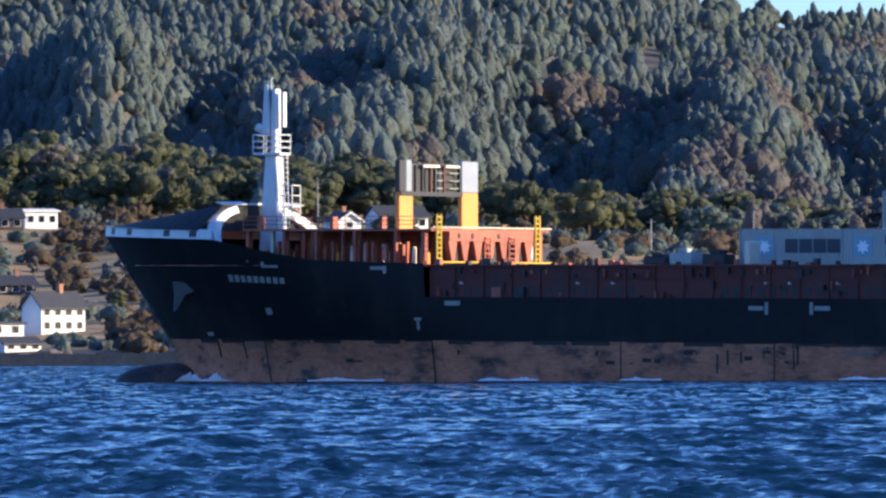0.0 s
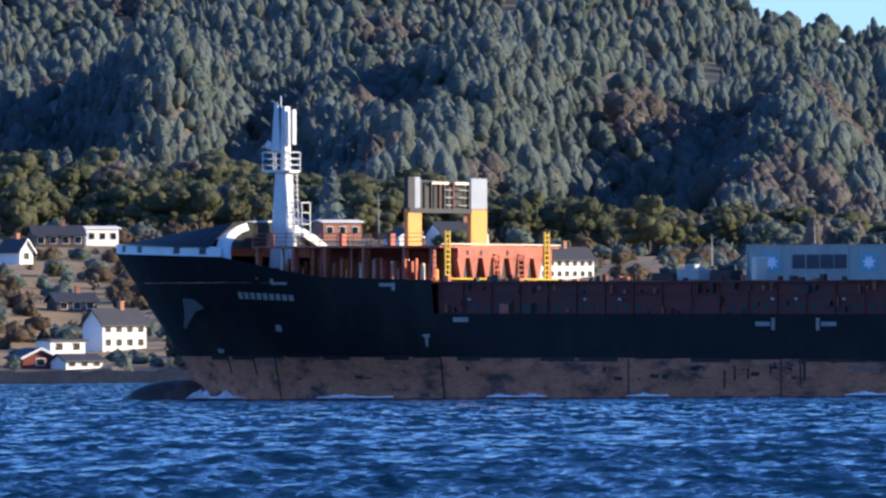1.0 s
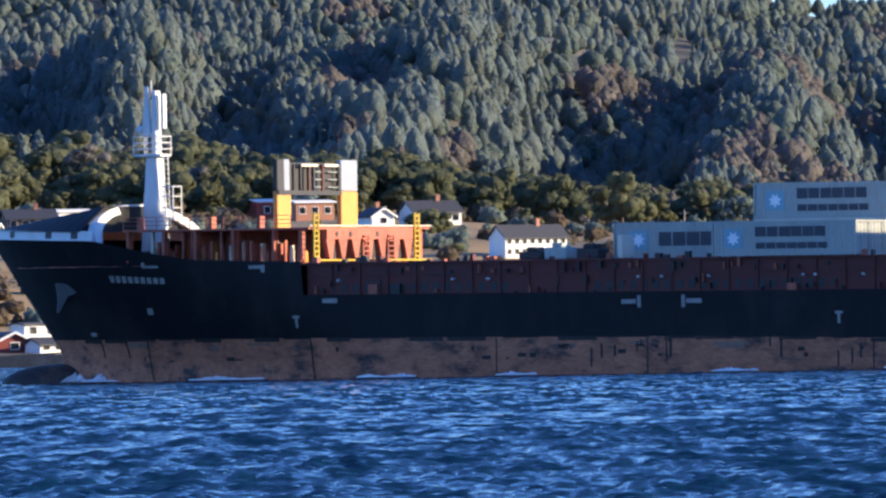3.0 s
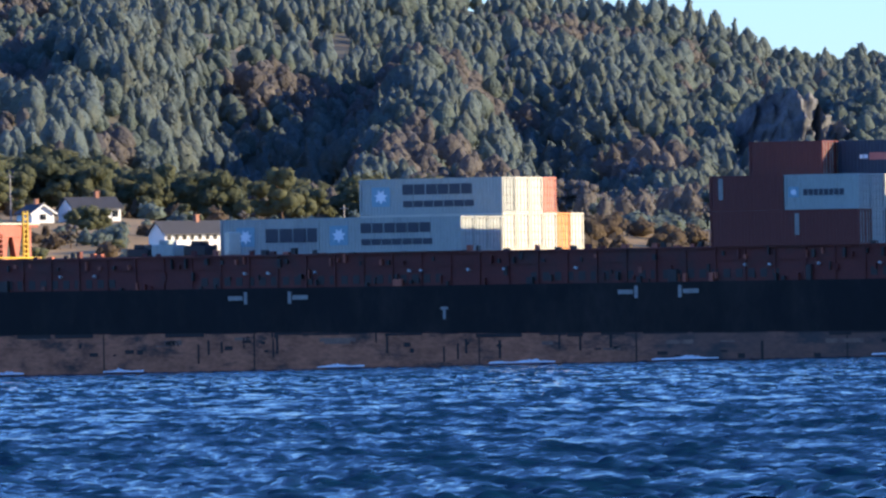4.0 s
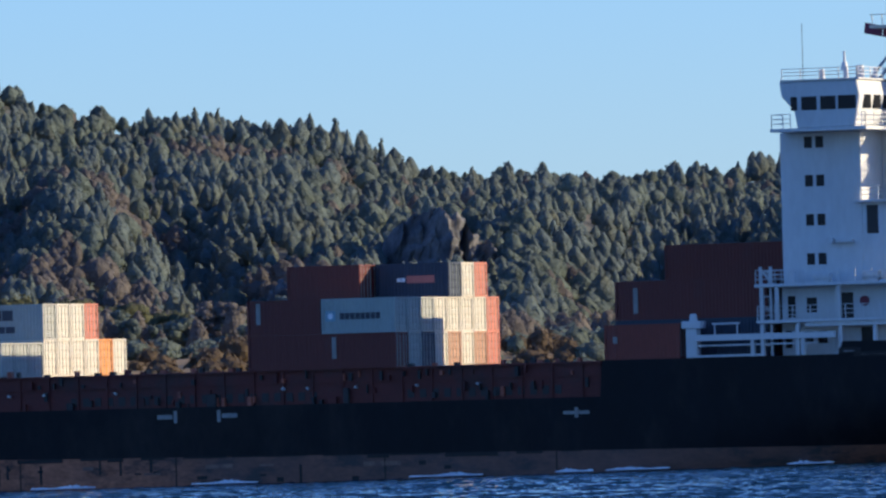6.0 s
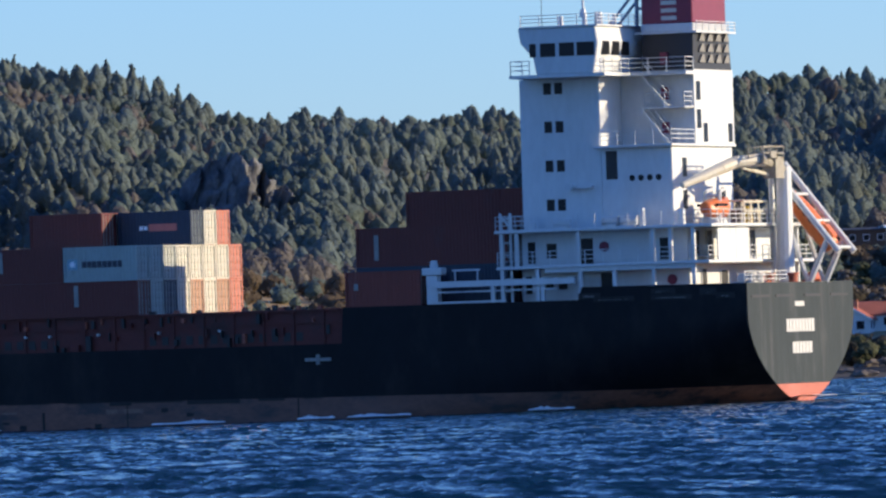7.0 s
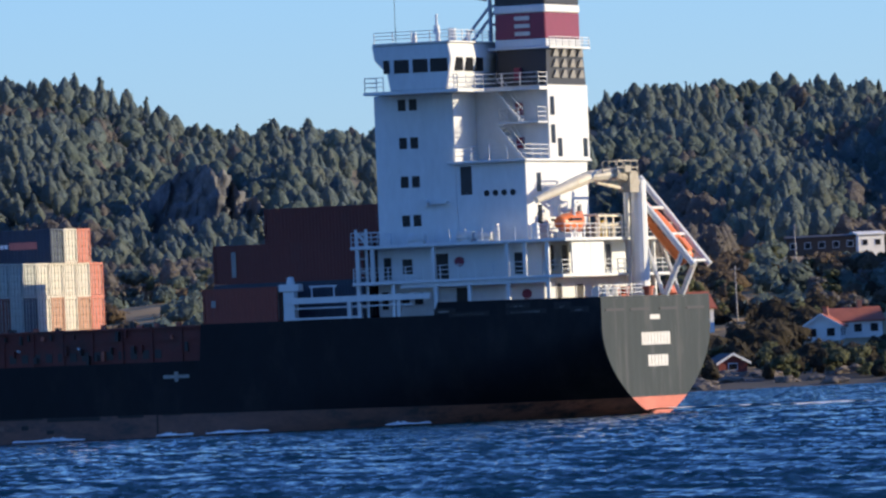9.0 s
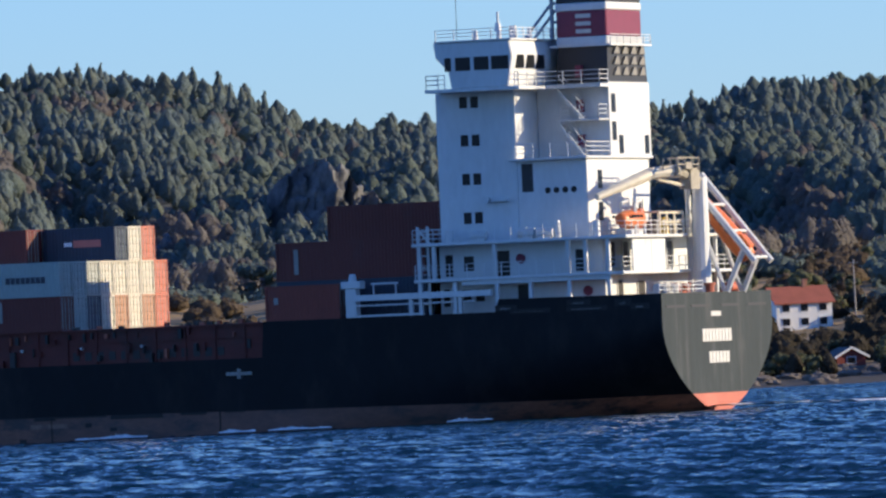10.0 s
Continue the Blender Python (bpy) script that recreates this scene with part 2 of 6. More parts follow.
c_a = np.radians(np.concatenate([np.linspace(8.1, 356.7, 60)]))
Rc, Ac = np.meshgrid(c_r, c_a, indexing="ij")
bay = sheet("water_outer", np.stack([Rc * np.sin(Ac), Rc * np.cos(Ac), 0 * Rc - 0.22], -1).reshape(-1, 3), grid_faces(len(c_r), len(c_a)), WATER)
tagged(bay, "open fjord water around the view", "water", kind="structure")
q_r, q_a = np.array([0.05, 30, 60, 172.0]), np.radians(np.linspace(-4.2, 9.2, 20))
Rq, Aq = np.meshgrid(q_r, q_a, indexing="ij")
tagged(sheet("water_near", np.stack([Rq * np.sin(Aq), Rq * np.cos(Aq), 0 * Rq - 0.25], -1).reshape(-1, 3), grid_faces(len(q_r), len(q_a)), WATER), "fjord water close to the shore", "water", kind="structure")

# ---- land: far shore, wooded hill ----
RIDGE_AZ = [-7, 0, 1.2, 1.67, 1.85, 2.2, 2.5, 2.71, 2.96, 3.2, 3.41, 3.55, 3.72, 3.9, 4.07, 4.5, 4.8, 5.18, 5.72, 6.16, 6.43, 6.88, 7.3, 7.83, 9, 13]
RIDGE_EL = [2.5, 2.4, 2.2, 2.0, 1.92, 1.87, 1.89, 1.84, 1.77, 1.77, 1.76, 1.70, 1.56, 1.49, 1.47, 1.45, 1.42, 1.42, 1.48, 1.54, 1.58, 1.61, 1.59, 1.55, 1.5, 1.4]


def land_el(az, r):
    """The land's elevation, in degrees as seen from the eye, at a bearing and a distance."""
    ridge = np.interp(az, RIDGE_AZ, RIDGE_EL) - 0.09
    shelf = np.interp(az, [-3, -1.2, 0.3, 0.9, 1.6, 3, 5, 6.4, 7.2, 9], [0.86, 0.80, 0.66, 0.58, 0.55, 0.45, 0.42, 0.50, 0.58, 0.6])
    spur = np.interp(az, [-4, -0.5, 1.3, 2.2, 3.4, 6, 8, 10], [1.58, 1.6, 1.55, 1.40, 1.22, 1.15, 1.22, 1.2])
    back = np.interp(az, [-4, 1.3, 2.4, 3.4], [1.60, 1.57, 1.50, 1.36])
    back = np.where(az > 3.4, spur + 0.07, back)
    rs = [1480, 1500, 1520, 1560, 1700, 1900, 2060, 2300, 2600]
    es = [-0.16, -0.112, -0.062, -0.03, 0.16, 0.50, np.minimum(0.66, shelf), shelf, shelf + 0.05]
    rs += [3250, 3600, 4150, 4500, 5000]
    es += [spur, back, ridge, ridge - 0.05, ridge - 0.5]
    out = np.zeros(np.broadcast(az, r).shape) + es[0]
    for a, b, e, g in zip(rs, rs[1:], es, es[1:]):
        k = np.clip((r - a) / (b - a), 0, 1)
        if a > 2000:
            k = k * k * (3 - 2 * k) * 0.6 + k * 0.4
        out = np.where(r >= a, e + (g - e) * k, out)
    return out


rn = np.random.default_rng(3)
for _ in range(60):
    rn.normal(), rn.uniform()
_nz = [(rn.uniform(0.5, 3.5), rn.uniform(-0.006, 0.006), rn.uniform(0, 6.28), rn.uniform(0.5, 1)) for _ in range(14)]


def land_z(az, r):
    e = land_el(az, r)
    z = EYE[2] + r * np.tan(np.radians(e))
    # a rise added beyond the view keeps the low sun off the bank
    side = np.clip((az - 8.7) / 2.3, 0, 1)
    z = z + side * side * (3 - 2 * side) * np.interp(r, [1500, 1560, 1900, 2500, 3300, 4200], [4, 26, 32, 26, 24, 26])
    rel = sum(w * np.sin(k * az * 2.2 + q * r + p) / k for k, q, p, w in _nz)
    # the ground behind the cliff is level
    rel = rel * (1 - 0.95 * np.exp(-((az - 4.0) / 0.5) ** 4) * np.clip((r - 2500) / 200, 0, 1))
    return z + rel * np.interp(r, [1500, 1700, 2400, 2800, 3050, 3300, 3700, 4150], [0, 0.5, 1.0, 9.5, 7.5, 4.2, 1.5, 0.4])


GROUND = mat("hillside_heath", (0.075, 0.078, 0.058), 0.95, scale=0.012, vary=0.35, fine=0.2, second=(0.17, 0.12, 0.07), amount=0.3)
def shore_grass(ma):
    """Low on the shore the heath gives way to dry winter grass."""
    nt = ma.node_tree
    b = nt.nodes["Principled BSDF"]
    old = b.inputs["Base Color"].links[0].from_socket
    co = nt.nodes.new("ShaderNodeTexCoord")
    sep = nt.nodes.new("ShaderNodeSeparateXYZ")
    nt.links.new(co.outputs["Object"], sep.inputs[0])
    rg = nt.nodes.new("ShaderNodeMapRange")
    rg.inputs["From Min"].default_value, rg.inputs["From Max"].default_value = 22, 40
    nt.links.new(sep.outputs["Z"], rg.inputs["Value"])
    ns = nt.nodes.new("ShaderNodeTexNoise")
    ns.inputs["Scale"].default_value, ns.inputs["Detail"].default_value = 0.05, 8
    nt.links.new(co.outputs["Object"], ns.inputs["Vector"])
    rp = nt.nodes.new("ShaderNodeMix")
    rp.data_type = "RGBA"
    rp.inputs["A"].default_value, rp.inputs["B"].default_value = (0.40, 0.25, 0.105, 1), (0.17, 0.125, 0.055, 1)
    nt.links.new(ns.outputs["Fac"], rp.inputs["Factor"])
    mx = nt.nodes.new("ShaderNodeMix")
    mx.data_type = "RGBA"
    nt.links.new(rg.outputs[0], mx.inputs["Factor"])
    nt.links.new(rp.outputs["Result"], mx.inputs["A"])
    nt.links.new(old, mx.inputs["B"])
    # the lowest ground, just above the water, turns dark
    shore_low = nt.nodes.new("ShaderNodeMapRange")
    shore_low.inputs["From Min"].default_value, shore_low.inputs["From Max"].default_value = 1.7, 3.2
    nt.links.new(sep.outputs["Z"], shore_low.inputs["Value"])
    dark_edge = nt.nodes.new("ShaderNodeMix")
    dark_edge.data_type = "RGBA"
    dark_edge.inputs["A"].default_value = (0.04, 0.036, 0.032, 1)
    nt.links.new(shore_low.outputs[0], dark_edge.inputs["Factor"])
    nt.links.new(mx.outputs["Result"], dark_edge.inputs["B"])
    nt.links.new(dark_edge.outputs["Result"], b.inputs["Base Color"])


shore_grass(GROUND)
NL, KL = 460, 190
la, lr = np.linspace(-7, 15, NL), np.concatenate([np.linspace(1480, 1580, 16), np.linspace(1590, 2600, 70), np.linspace(2615, 4990, KL - 86)])
LA, LR = np.meshgrid(la, lr, indexing="ij")
LZ = land_z(LA, LR)
land = sheet("ground", np.stack([LR * np.sin(np.radians(LA)), LR * np.cos(np.radians(LA)), LZ], -1).reshape(-1, 3), grid_faces(NL, KL)[:, ::-1], GROUND)
tagged(land, "wooded fjord hillside above a built-up shore", "hill", kind="structure")


def at_land(az, el=None, r=None):
    if r is None:
        rs = np.linspace(1505, 2350, 400)
        r = float(rs[np.argmin(np.abs(np.degrees(np.arctan((land_z(az, rs) - EYE[2]) / rs)) - el))])
    return r * math.sin(radians(az)), r * math.cos(radians(az)), float(land_z(np.array(az), np.array(r))), r


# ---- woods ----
# haze over the hill is put into the spruce, pine and birch colours
SPRUCE = mat("spruce_needles_hazed", (0.18, 0.23, 0.232), 0.9, scale=0.05, vary=0.22, fine=0.9, island=0.1, second=(0.185, 0.21, 0.18), amount=0.35, spec=0.1)
PINE = mat("pine_needles_hazed", (0.167, 0.21, 0.19), 0.9, scale=0.1, vary=0.3, fine=1.2, island=0.13, spec=0.1)
BARE = mat("bare_birch_twigs_hazed", (0.205, 0.19, 0.178), 0.95, scale=0.06, vary=0.3, fine=1.0, island=0.12, spec=0.1)
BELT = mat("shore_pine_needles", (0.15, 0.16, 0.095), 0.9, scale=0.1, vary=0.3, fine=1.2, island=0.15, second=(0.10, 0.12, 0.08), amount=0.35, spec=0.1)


def leafy(ma, part_through, grain=0.75):
    """Thin needles and twigs let some of the light through."""
    nt = ma.node_tree
    b, out = nt.nodes["Principled BSDF"], nt.nodes["Material Output"]
    tr = nt.nodes.new("ShaderNodeBsdfTranslucent")
    nt.links.new(b.inputs["Base Color"].links[0].from_socket, tr.inputs["Color"])
    mx = nt.nodes.new("ShaderNodeMixShader")
    mx.inputs[0].default_value = part_through
    # needles and twigs break the surface into small lit and shaded tufts
    co = nt.nodes.new("ShaderNodeTexCoord")
    ns = nt.nodes.new("ShaderNodeTexNoise")
    ns.inputs["Scale"].default_value, ns.inputs["Detail"].default_value, ns.inputs["Roughness"].default_value = grain, 3, 0.65
    nt.links.new(co.outputs["Object"], ns.inputs["Vector"])
    bp = nt.nodes.new("ShaderNodeBump")
    bp.inputs["Strength"].default_value, bp.inputs["Distance"].default_value = 1.0, 1.1 / grain
    nt.links.new(ns.outputs["Fac"], bp.inputs["Height"])
    nt.links.new(bp.outputs[0], b.inputs["Normal"])
    nt.links.new(bp.outputs[0], tr.inputs["Normal"])
    nt.links.new(b.outputs[0], mx.inputs[1])
    nt.links.new(tr.outputs[0], mx.inputs[2])
    nt.links.new(mx.outputs[0], out.inputs["Surface"])


BRUSH = mat("brown_brush_twigs", (0.16, 0.125, 0.09), 0.95, scale=0.08, vary=0.3, fine=1.0, island=0.2, spec=0.1)
# the bank's shade is put into this darker brush colour
BANK_SHADE = mat("bank_brush_shaded", (0.075, 0.066, 0.05), 0.95, scale=0.08, vary=0.35, fine=1.0, island=0.2, spec=0.1)
for _m in (SPRUCE, PINE, BARE, BELT, BRUSH, BANK_SHADE):
    leafy(_m, 0.5)
BARK = mat("pine_bark", (0.14, 0.085, 0.055), 0.9, scale=1, vary=0.3, fine=8)
def ico(level):
    bm = bmesh.new()
    bmesh.ops.create_icosphere(bm, subdivisions=level, radius=1.0)
    got = np.array([v.co[:] for v in bm.verts]), np.array([[v.index for v in f.verts] for f in bm.faces])
    bm.free()
    return got


ICO = {1: ico(1), 2: ico(2)}
rt = np.random.default_rng(11)


def ball(n):
    p = rt.normal(0, 1, (n, 3))
    return p / np.linalg.norm(p, axis=1, keepdims=True) * rt.uniform(0.55, 1.0, (n, 1))


def join(*pieces):
    vs, fs, n = [], [], 0
    for v, f in pieces:
        vs.append(v)
        fs.append(f + n)
        n += len(v)
    return np.concatenate(vs), np.concatenate(fs)


def tufts(points, normals, size):
    """Leaf tufts that lie over a crown's surface, each a ragged triangle tilted a little at random."""
    n = len(points)
    nn = normals + rt.normal(0, 0.32, (n, 3))
    nn /= np.linalg.norm(nn, axis=1, keepdims=True)
    u = np.cross(nn, rt.normal(0, 1, (n, 3)))
    u /= np.linalg.norm(u, axis=1, keepdims=True)
    w = np.cross(nn, u)
    q = np.array([0.0, 2.1, 4.2])[None, :] + rt.uniform(-0.4, 0.4, (n, 3))
    rad = (size * rt.uniform(0.55, 1.3, (n, 3)))[:, :, None]
    v = points[:, None, :] + (u[:, None, :] * np.cos(q)[:, :, None] + w[:, None, :] * np.sin(q)[:, :, None]) * rad
    return v.reshape(-1, 3), np.arange(3 * n).reshape(-1, 3)


def crown(form, wide, n, size, level=2, low=0.04):
    """One crown: a lumpy body with leaf tufts over it. form: cone, dome or oval."""
    def reach(h):
        h = np.clip(h, 0, 1)
        if form == "cone":
            return (1 - h) ** 0.8 * np.minimum(1, 0.6 + h * 4)
        if form == "dome":
            return np.sqrt(np.clip(1 - h ** 2.2, 0, 1)) * np.minimum(1, 0.55 + h * 1.6)
        return np.sin(math.pi * np.clip(h, 0.02, 0.99) ** 0.8) ** 0.7
    seed = Vector(rt.uniform(-50, 50, 3))
    lean = rt.normal(0, 0.05, 2)

    def place(q, h, out):
        bump = np.array([1 + 0.75 * noise.noise(Vector((math.cos(a) * 1.5, math.sin(a) * 1.5, b * 4.5)) + seed) for a, b in zip(q, h)])
        rad = wide * reach(h) * bump * out
        return np.stack([np.cos(q) * rad + lean[0] * h, np.sin(q) * rad + lean[1] * h, low + (1 - low) * h], 1)
    v, f = ICO[level]
    body = place(np.arctan2(v[:, 1], v[:, 0]), (v[:, 2] + 1) / 2, np.minimum(1, np.hypot(v[:, 0], v[:, 1]) * 3))
    q, h = rt.uniform(0, 6.283, n), rt.uniform(0.02, 0.99, n)
    tips = place(q, h, rt.uniform(0.95, 1.28, n))
    return join((body, f), tufts(tips, np.stack([np.cos(q), np.sin(q), h * 0.9], 1), size))


def round_shape(clumps, low, wide, size, leaves=10, leaf=0.34):
    """A spreading crown of several leafy clumps."""
    out = []
    for k in range(clumps):
        h = rt.uniform(low, 0.9)
        d = wide * math.sqrt(rt.uniform(0, 1)) * (1.15 - abs(h - 0.62) * 1.5)
        q = rt.uniform(0, 6.28)
        c = np.array([math.cos(q) * d, math.sin(q) * d, h])
        s = size * rt.uniform(0.65, 1.25)
        v, f = ICO[1]
        out.append((v * rt.uniform(0.8, 1.15, (len(v), 1)) * s * np.array([1.1, 1.1, 0.8]) + c, f))
        p = ball(leaves)
        p /= np.linalg.norm(p, axis=1, keepdims=True)
        out.append(tufts(c + p * s * rt.uniform(0.9, 1.25, (leaves, 1)) * np.array([1.1, 1.1, 0.8]), p, s * leaf))
    return join(*out)


def forest(name, shapes, spots, heights, material, label):
    vs, fs, n = [], [], 0
    for (x, y, z), h in zip(spots, heights):
        v, f = shapes[int(rt.integers(len(shapes)))]
        q = rt.uniform(0, 6.28)
        c, s = math.cos(q), math.sin(q)
        w = h * rt.uniform(0.8, 1.2)
        vs.append(np.stack([(v[:, 0] * c - v[:, 1] * s) * w + x, (v[:, 0] * s + v[:, 1] * c) * w + y, v[:, 2] * h + z - 0.3], 1))
        fs.append(f + n)
        n += len(v)
    ob = sheet(name, np.concatenate(vs), np.concatenate(fs), material)
    return tagged(ob, label, "trees", kind="stuff")


def scatter(count, r0, r1, a0=-3.6, a1=9.0):
    """Spots spread evenly over the hill as it shows from across the fjord."""
    rs = np.linspace(r0, r1, 200)
    out = []
    while len(out) < count:
        az = rt.uniform(a0, a1)
        e = np.maximum.accumulate(land_el(az, rs)) + np.linspace(0, 0.35, 200)
        r = float(np.interp(rt.uniform(e[0], e[-1]), e, rs)) + rt.uniform(-12, 12)
        out.append((az, r))
    return out


def spots_of(pairs):
    az, r = np.array([p[0] for p in pairs]), np.array([p[1] for p in pairs])
    return np.stack([r * np.sin(np.radians(az)), r * np.cos(np.radians(az)), land_z(az, r)], 1)


hill = scatter(12600, 2420, 4180) + [(rt.uniform(1.3, 9.0), rt.uniform(4100, 4230)) for _ in range(300)]
# no trees before the bare rock face
ha, hr = np.array([p[0] for p in hill]), np.array([p[1] for p in hill])
h_el = np.degrees(np.arctan((land_z(ha, hr) - EYE[2]) / hr))
_cr = np.linspace(2600, 3400, 400)
_ce = np.degrees(np.arctan((np.min([land_z(np.full(400, a), _cr) for a in (3.65, 3.8, 3.97, 4.1, 4.25)], axis=0) - EYE[2]) / _cr))
CLIFF_R = float(_cr[np.argmax(_ce > 0.9)])
bare = (ha > 3.6) & (ha < 4.34) & (h_el > 0.84) & (hr < CLIFF_R + 12)
hill = [p for p, q in zip(hill, bare) if not q]
kind = []
for az, r in hill:
    p = noise.noise(Vector((az * 1.3, r * 0.004, 0.0))) + 0.5 * noise.noise(Vector((az * 4, r * 0.012, 3.0)))
    low = np.interp(r, [2420, 2700, 3100], [0.55, 0.25, -0.05])
    kind.append(2 if p < -0.38 + low * 0.9 else (1 if p < -0.02 else 0))
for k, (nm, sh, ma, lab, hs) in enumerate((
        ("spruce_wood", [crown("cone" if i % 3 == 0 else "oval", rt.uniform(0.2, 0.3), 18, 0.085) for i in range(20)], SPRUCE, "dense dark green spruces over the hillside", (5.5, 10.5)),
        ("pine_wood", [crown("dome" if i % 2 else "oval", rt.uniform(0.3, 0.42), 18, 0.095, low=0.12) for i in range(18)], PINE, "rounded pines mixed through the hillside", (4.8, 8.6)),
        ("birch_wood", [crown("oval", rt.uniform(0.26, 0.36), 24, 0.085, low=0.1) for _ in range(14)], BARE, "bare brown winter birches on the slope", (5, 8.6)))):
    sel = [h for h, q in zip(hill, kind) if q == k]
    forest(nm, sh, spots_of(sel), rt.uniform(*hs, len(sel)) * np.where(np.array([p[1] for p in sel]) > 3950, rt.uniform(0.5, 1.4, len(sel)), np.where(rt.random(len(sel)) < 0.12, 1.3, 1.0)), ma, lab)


# ---- the ship: x forward from the transom, y to port, z up ----
HEADING, TRIM, SPEED, START = 27.4435, 0.5, 4.5817, (121.961, 734.755)
MOVING = []   # things that ride on the ship: (object, pose on the ship)


def ship_at(t):
    c, s = math.cos(radians(HEADING)), math.sin(radians(HEADING))
    return pose(START[0] - c * SPEED * t, START[1] + s * SPEED * t, 0, 0, -TRIM, 180 - HEADING)


def aboard(ob, m):
    MOVING.append((ob, m))
    ob.matrix_basis = ship_at(0) @ m
    return ob


ship = aboard(tagged(new("container_ship"), "black container ship with red deck and white bridge tower", "ship"), Matrix())
HB = 11.3


def stem(z):
    return 157.3 + max(z - 0.9, 0) * 0.71


def boot_line(x):
    return float(np.interp(x, [0, 10, 50, 78, 98, 132, 170], [1.3, 1.25, 1.5, 1.7, 2.02, 2.15, 2.1]))


def sheer(x):
    return float(np.interp(x, [0, 13.0, 13.3, 32.2, 32.4, 129.4, 129.6, 139.6, 142.4, 148.8, 164], [8.85, 8.95, 8.0, 8.05, 5.35, 5.5, 8.1, 8.36, 8.8, 9.95, 10.3]))


def half_beam(x, z):
    """Half the hull's breadth at a length and a height."""
    if x < 30:
        k = x / 30
        keel = -0.35 - 4.5 * k ** 0.8
        u = min(max((6.6 - z) / (6.6 - keel), 0), 1)
        return HB * (1 - u ** (1.9 + 3.7 * k)) ** (0.75 - 0.3 * k)
    s0, e = 118 + max(z, 0) * 1.9, stem(z)
    if x <= s0:
        return HB
    u = min((x - s0) / (e - s0), 1)
    return HB * (1 - u ** (1.75 + 0.1 * max(z, 0))) ** 0.92


def skin(name, xs, low, high, rows, material, label="", side=1):
    bm = bmesh.new()
    grid = []
    for x in xs:
        line = []
        for i in range(rows + 1):
            z = low(x) + (high(x) - low(x)) * i / rows
            xx = min(x, stem(z))
            line.append(bm.verts.new((xx, side * half_beam(xx, z), z)))
        grid.append(line)
    for a, b in zip(grid, grid[1:]):
        for i in range(rows):
            f = (a[i], b[i], b[i + 1], a[i + 1])
            bm.faces.new(f if side < 0 else f[::-1])
    bmesh.ops.remove_doubles(bm, verts=bm.verts, dist=0.002)
    me = bpy.data.meshes.new(name)
    bm.to_mesh(me)
    bm.free()
    me.materials.append(material)
    me.polygons.foreach_set("use_smooth", [True] * len(me.polygons))
    ob = new(name, me)
    ob.parent = ship
    if label:
        tagged(ob, label)
    return ob


XS = sorted(set(np.round(np.concatenate([np.linspace(0, 30, 25), [13.0, 13.3, 32.2, 32.4, 129.4, 129.6], np.linspace(34, 116, 22), np.linspace(118, 150, 30), np.linspace(150.5, 164.2, 36)]), 3)))
for sd in (1, -1):
    skin("hull_side", XS, boot_line, sheer, 9, HULL_BLACK, "black painted hull side with scuffs", sd)
    skin("boot_topping", XS, lambda x: -2.6, boot_line, 6, BOOT, "worn brownish red boot topping", sd)
    bm = bmesh.new()
    rim = []
    for x in [q for q in XS if q >= 148.6]:
        z = sheer(x)
        xx = min(x, stem(z))
        b = half_beam(xx, z)
        rim.append([bm.verts.new((xx, sd * max(b + d, 0.0), z + dz)) for d, dz in ((0.012, 0.004), (-0.10, 0.78), (-0.22, 0.78), (-0.12, 0.004))])
    for a, b in zip(rim, rim[1:]):
        for i in range(4):
            j = (i + 1) % 4
            bm.faces.new((a[i], a[j], b[j], b[i]))
    bm.faces.new(rim[0])
    part("bow_bulwark", bm, WHITE, ship, "white bulwark with cut-outs")
# transom plate with its red foot
for nm, z0, z1, ma, lab in (("transom", 1.3, 8.85, TRANSOM, "flat grey transom with runs of rust"), ("transom_foot", -0.35, 1.3, BOOT_RED, "red foot of the transom")):
    bm = bmesh.new()
    n = 18
    zs = [z0 + (z1 - z0) * i / n for i in range(n + 1)]
    prism_x(bm, [(half_beam(0, z), z) for z in zs] + [(-half_beam(0, z), z) for z in zs[::-1]], -0.03, 0.1)
    bmesh.ops.remove_doubles(bm, verts=bm.verts, dist=0.003)
    part(nm, bm, ma, ship, lab)
# decks close the hull
def deck(name, x0, x1, z, material, drop=0.15):
    bm = bmesh.new()
    xs = np.linspace(x0, x1, 14)
    pts = [(x, max(half_beam(x, z) - 0.05, 0.02)) for x in xs]
    up = [bm.verts.new((x, b, z)) for x, b in pts] + [bm.verts.new((x, -b, z)) for x, b in pts[::-1]]
    dn = [bm.verts.new((v.co.x, v.co.y, z - drop)) for v in up]
    bm.faces.new(up)
    bm.faces.new(dn[::-1])
    for i in range(len(up)):
        j = (i + 1) % len(up)
        bm.faces.new((up[i], dn[i], dn[j], up[j]))
    return part(name, bm, material, ship)


deck("main_deck", 30, 131, 5.2, COAMING)
deck("poop_deck", 0.2, 32, 7.75, OXIDE)
deck("forecastle_deck", 129.6, 162, 8.05, OXIDE)
# bulbous bow
bm = bmesh.new()
bmesh.ops.create_uvsphere(bm, u_segments=20, v_segments=12, radius=1.0)
for v in bm.verts:
    v.co = Vector((157.2 + v.co.x * 5.9, v.co.y * 1.7, -1.5 + v.co.z * 1.75))
part("bulb", bm, BULB, ship, "bulbous bow breaking the surface", smooth=True)
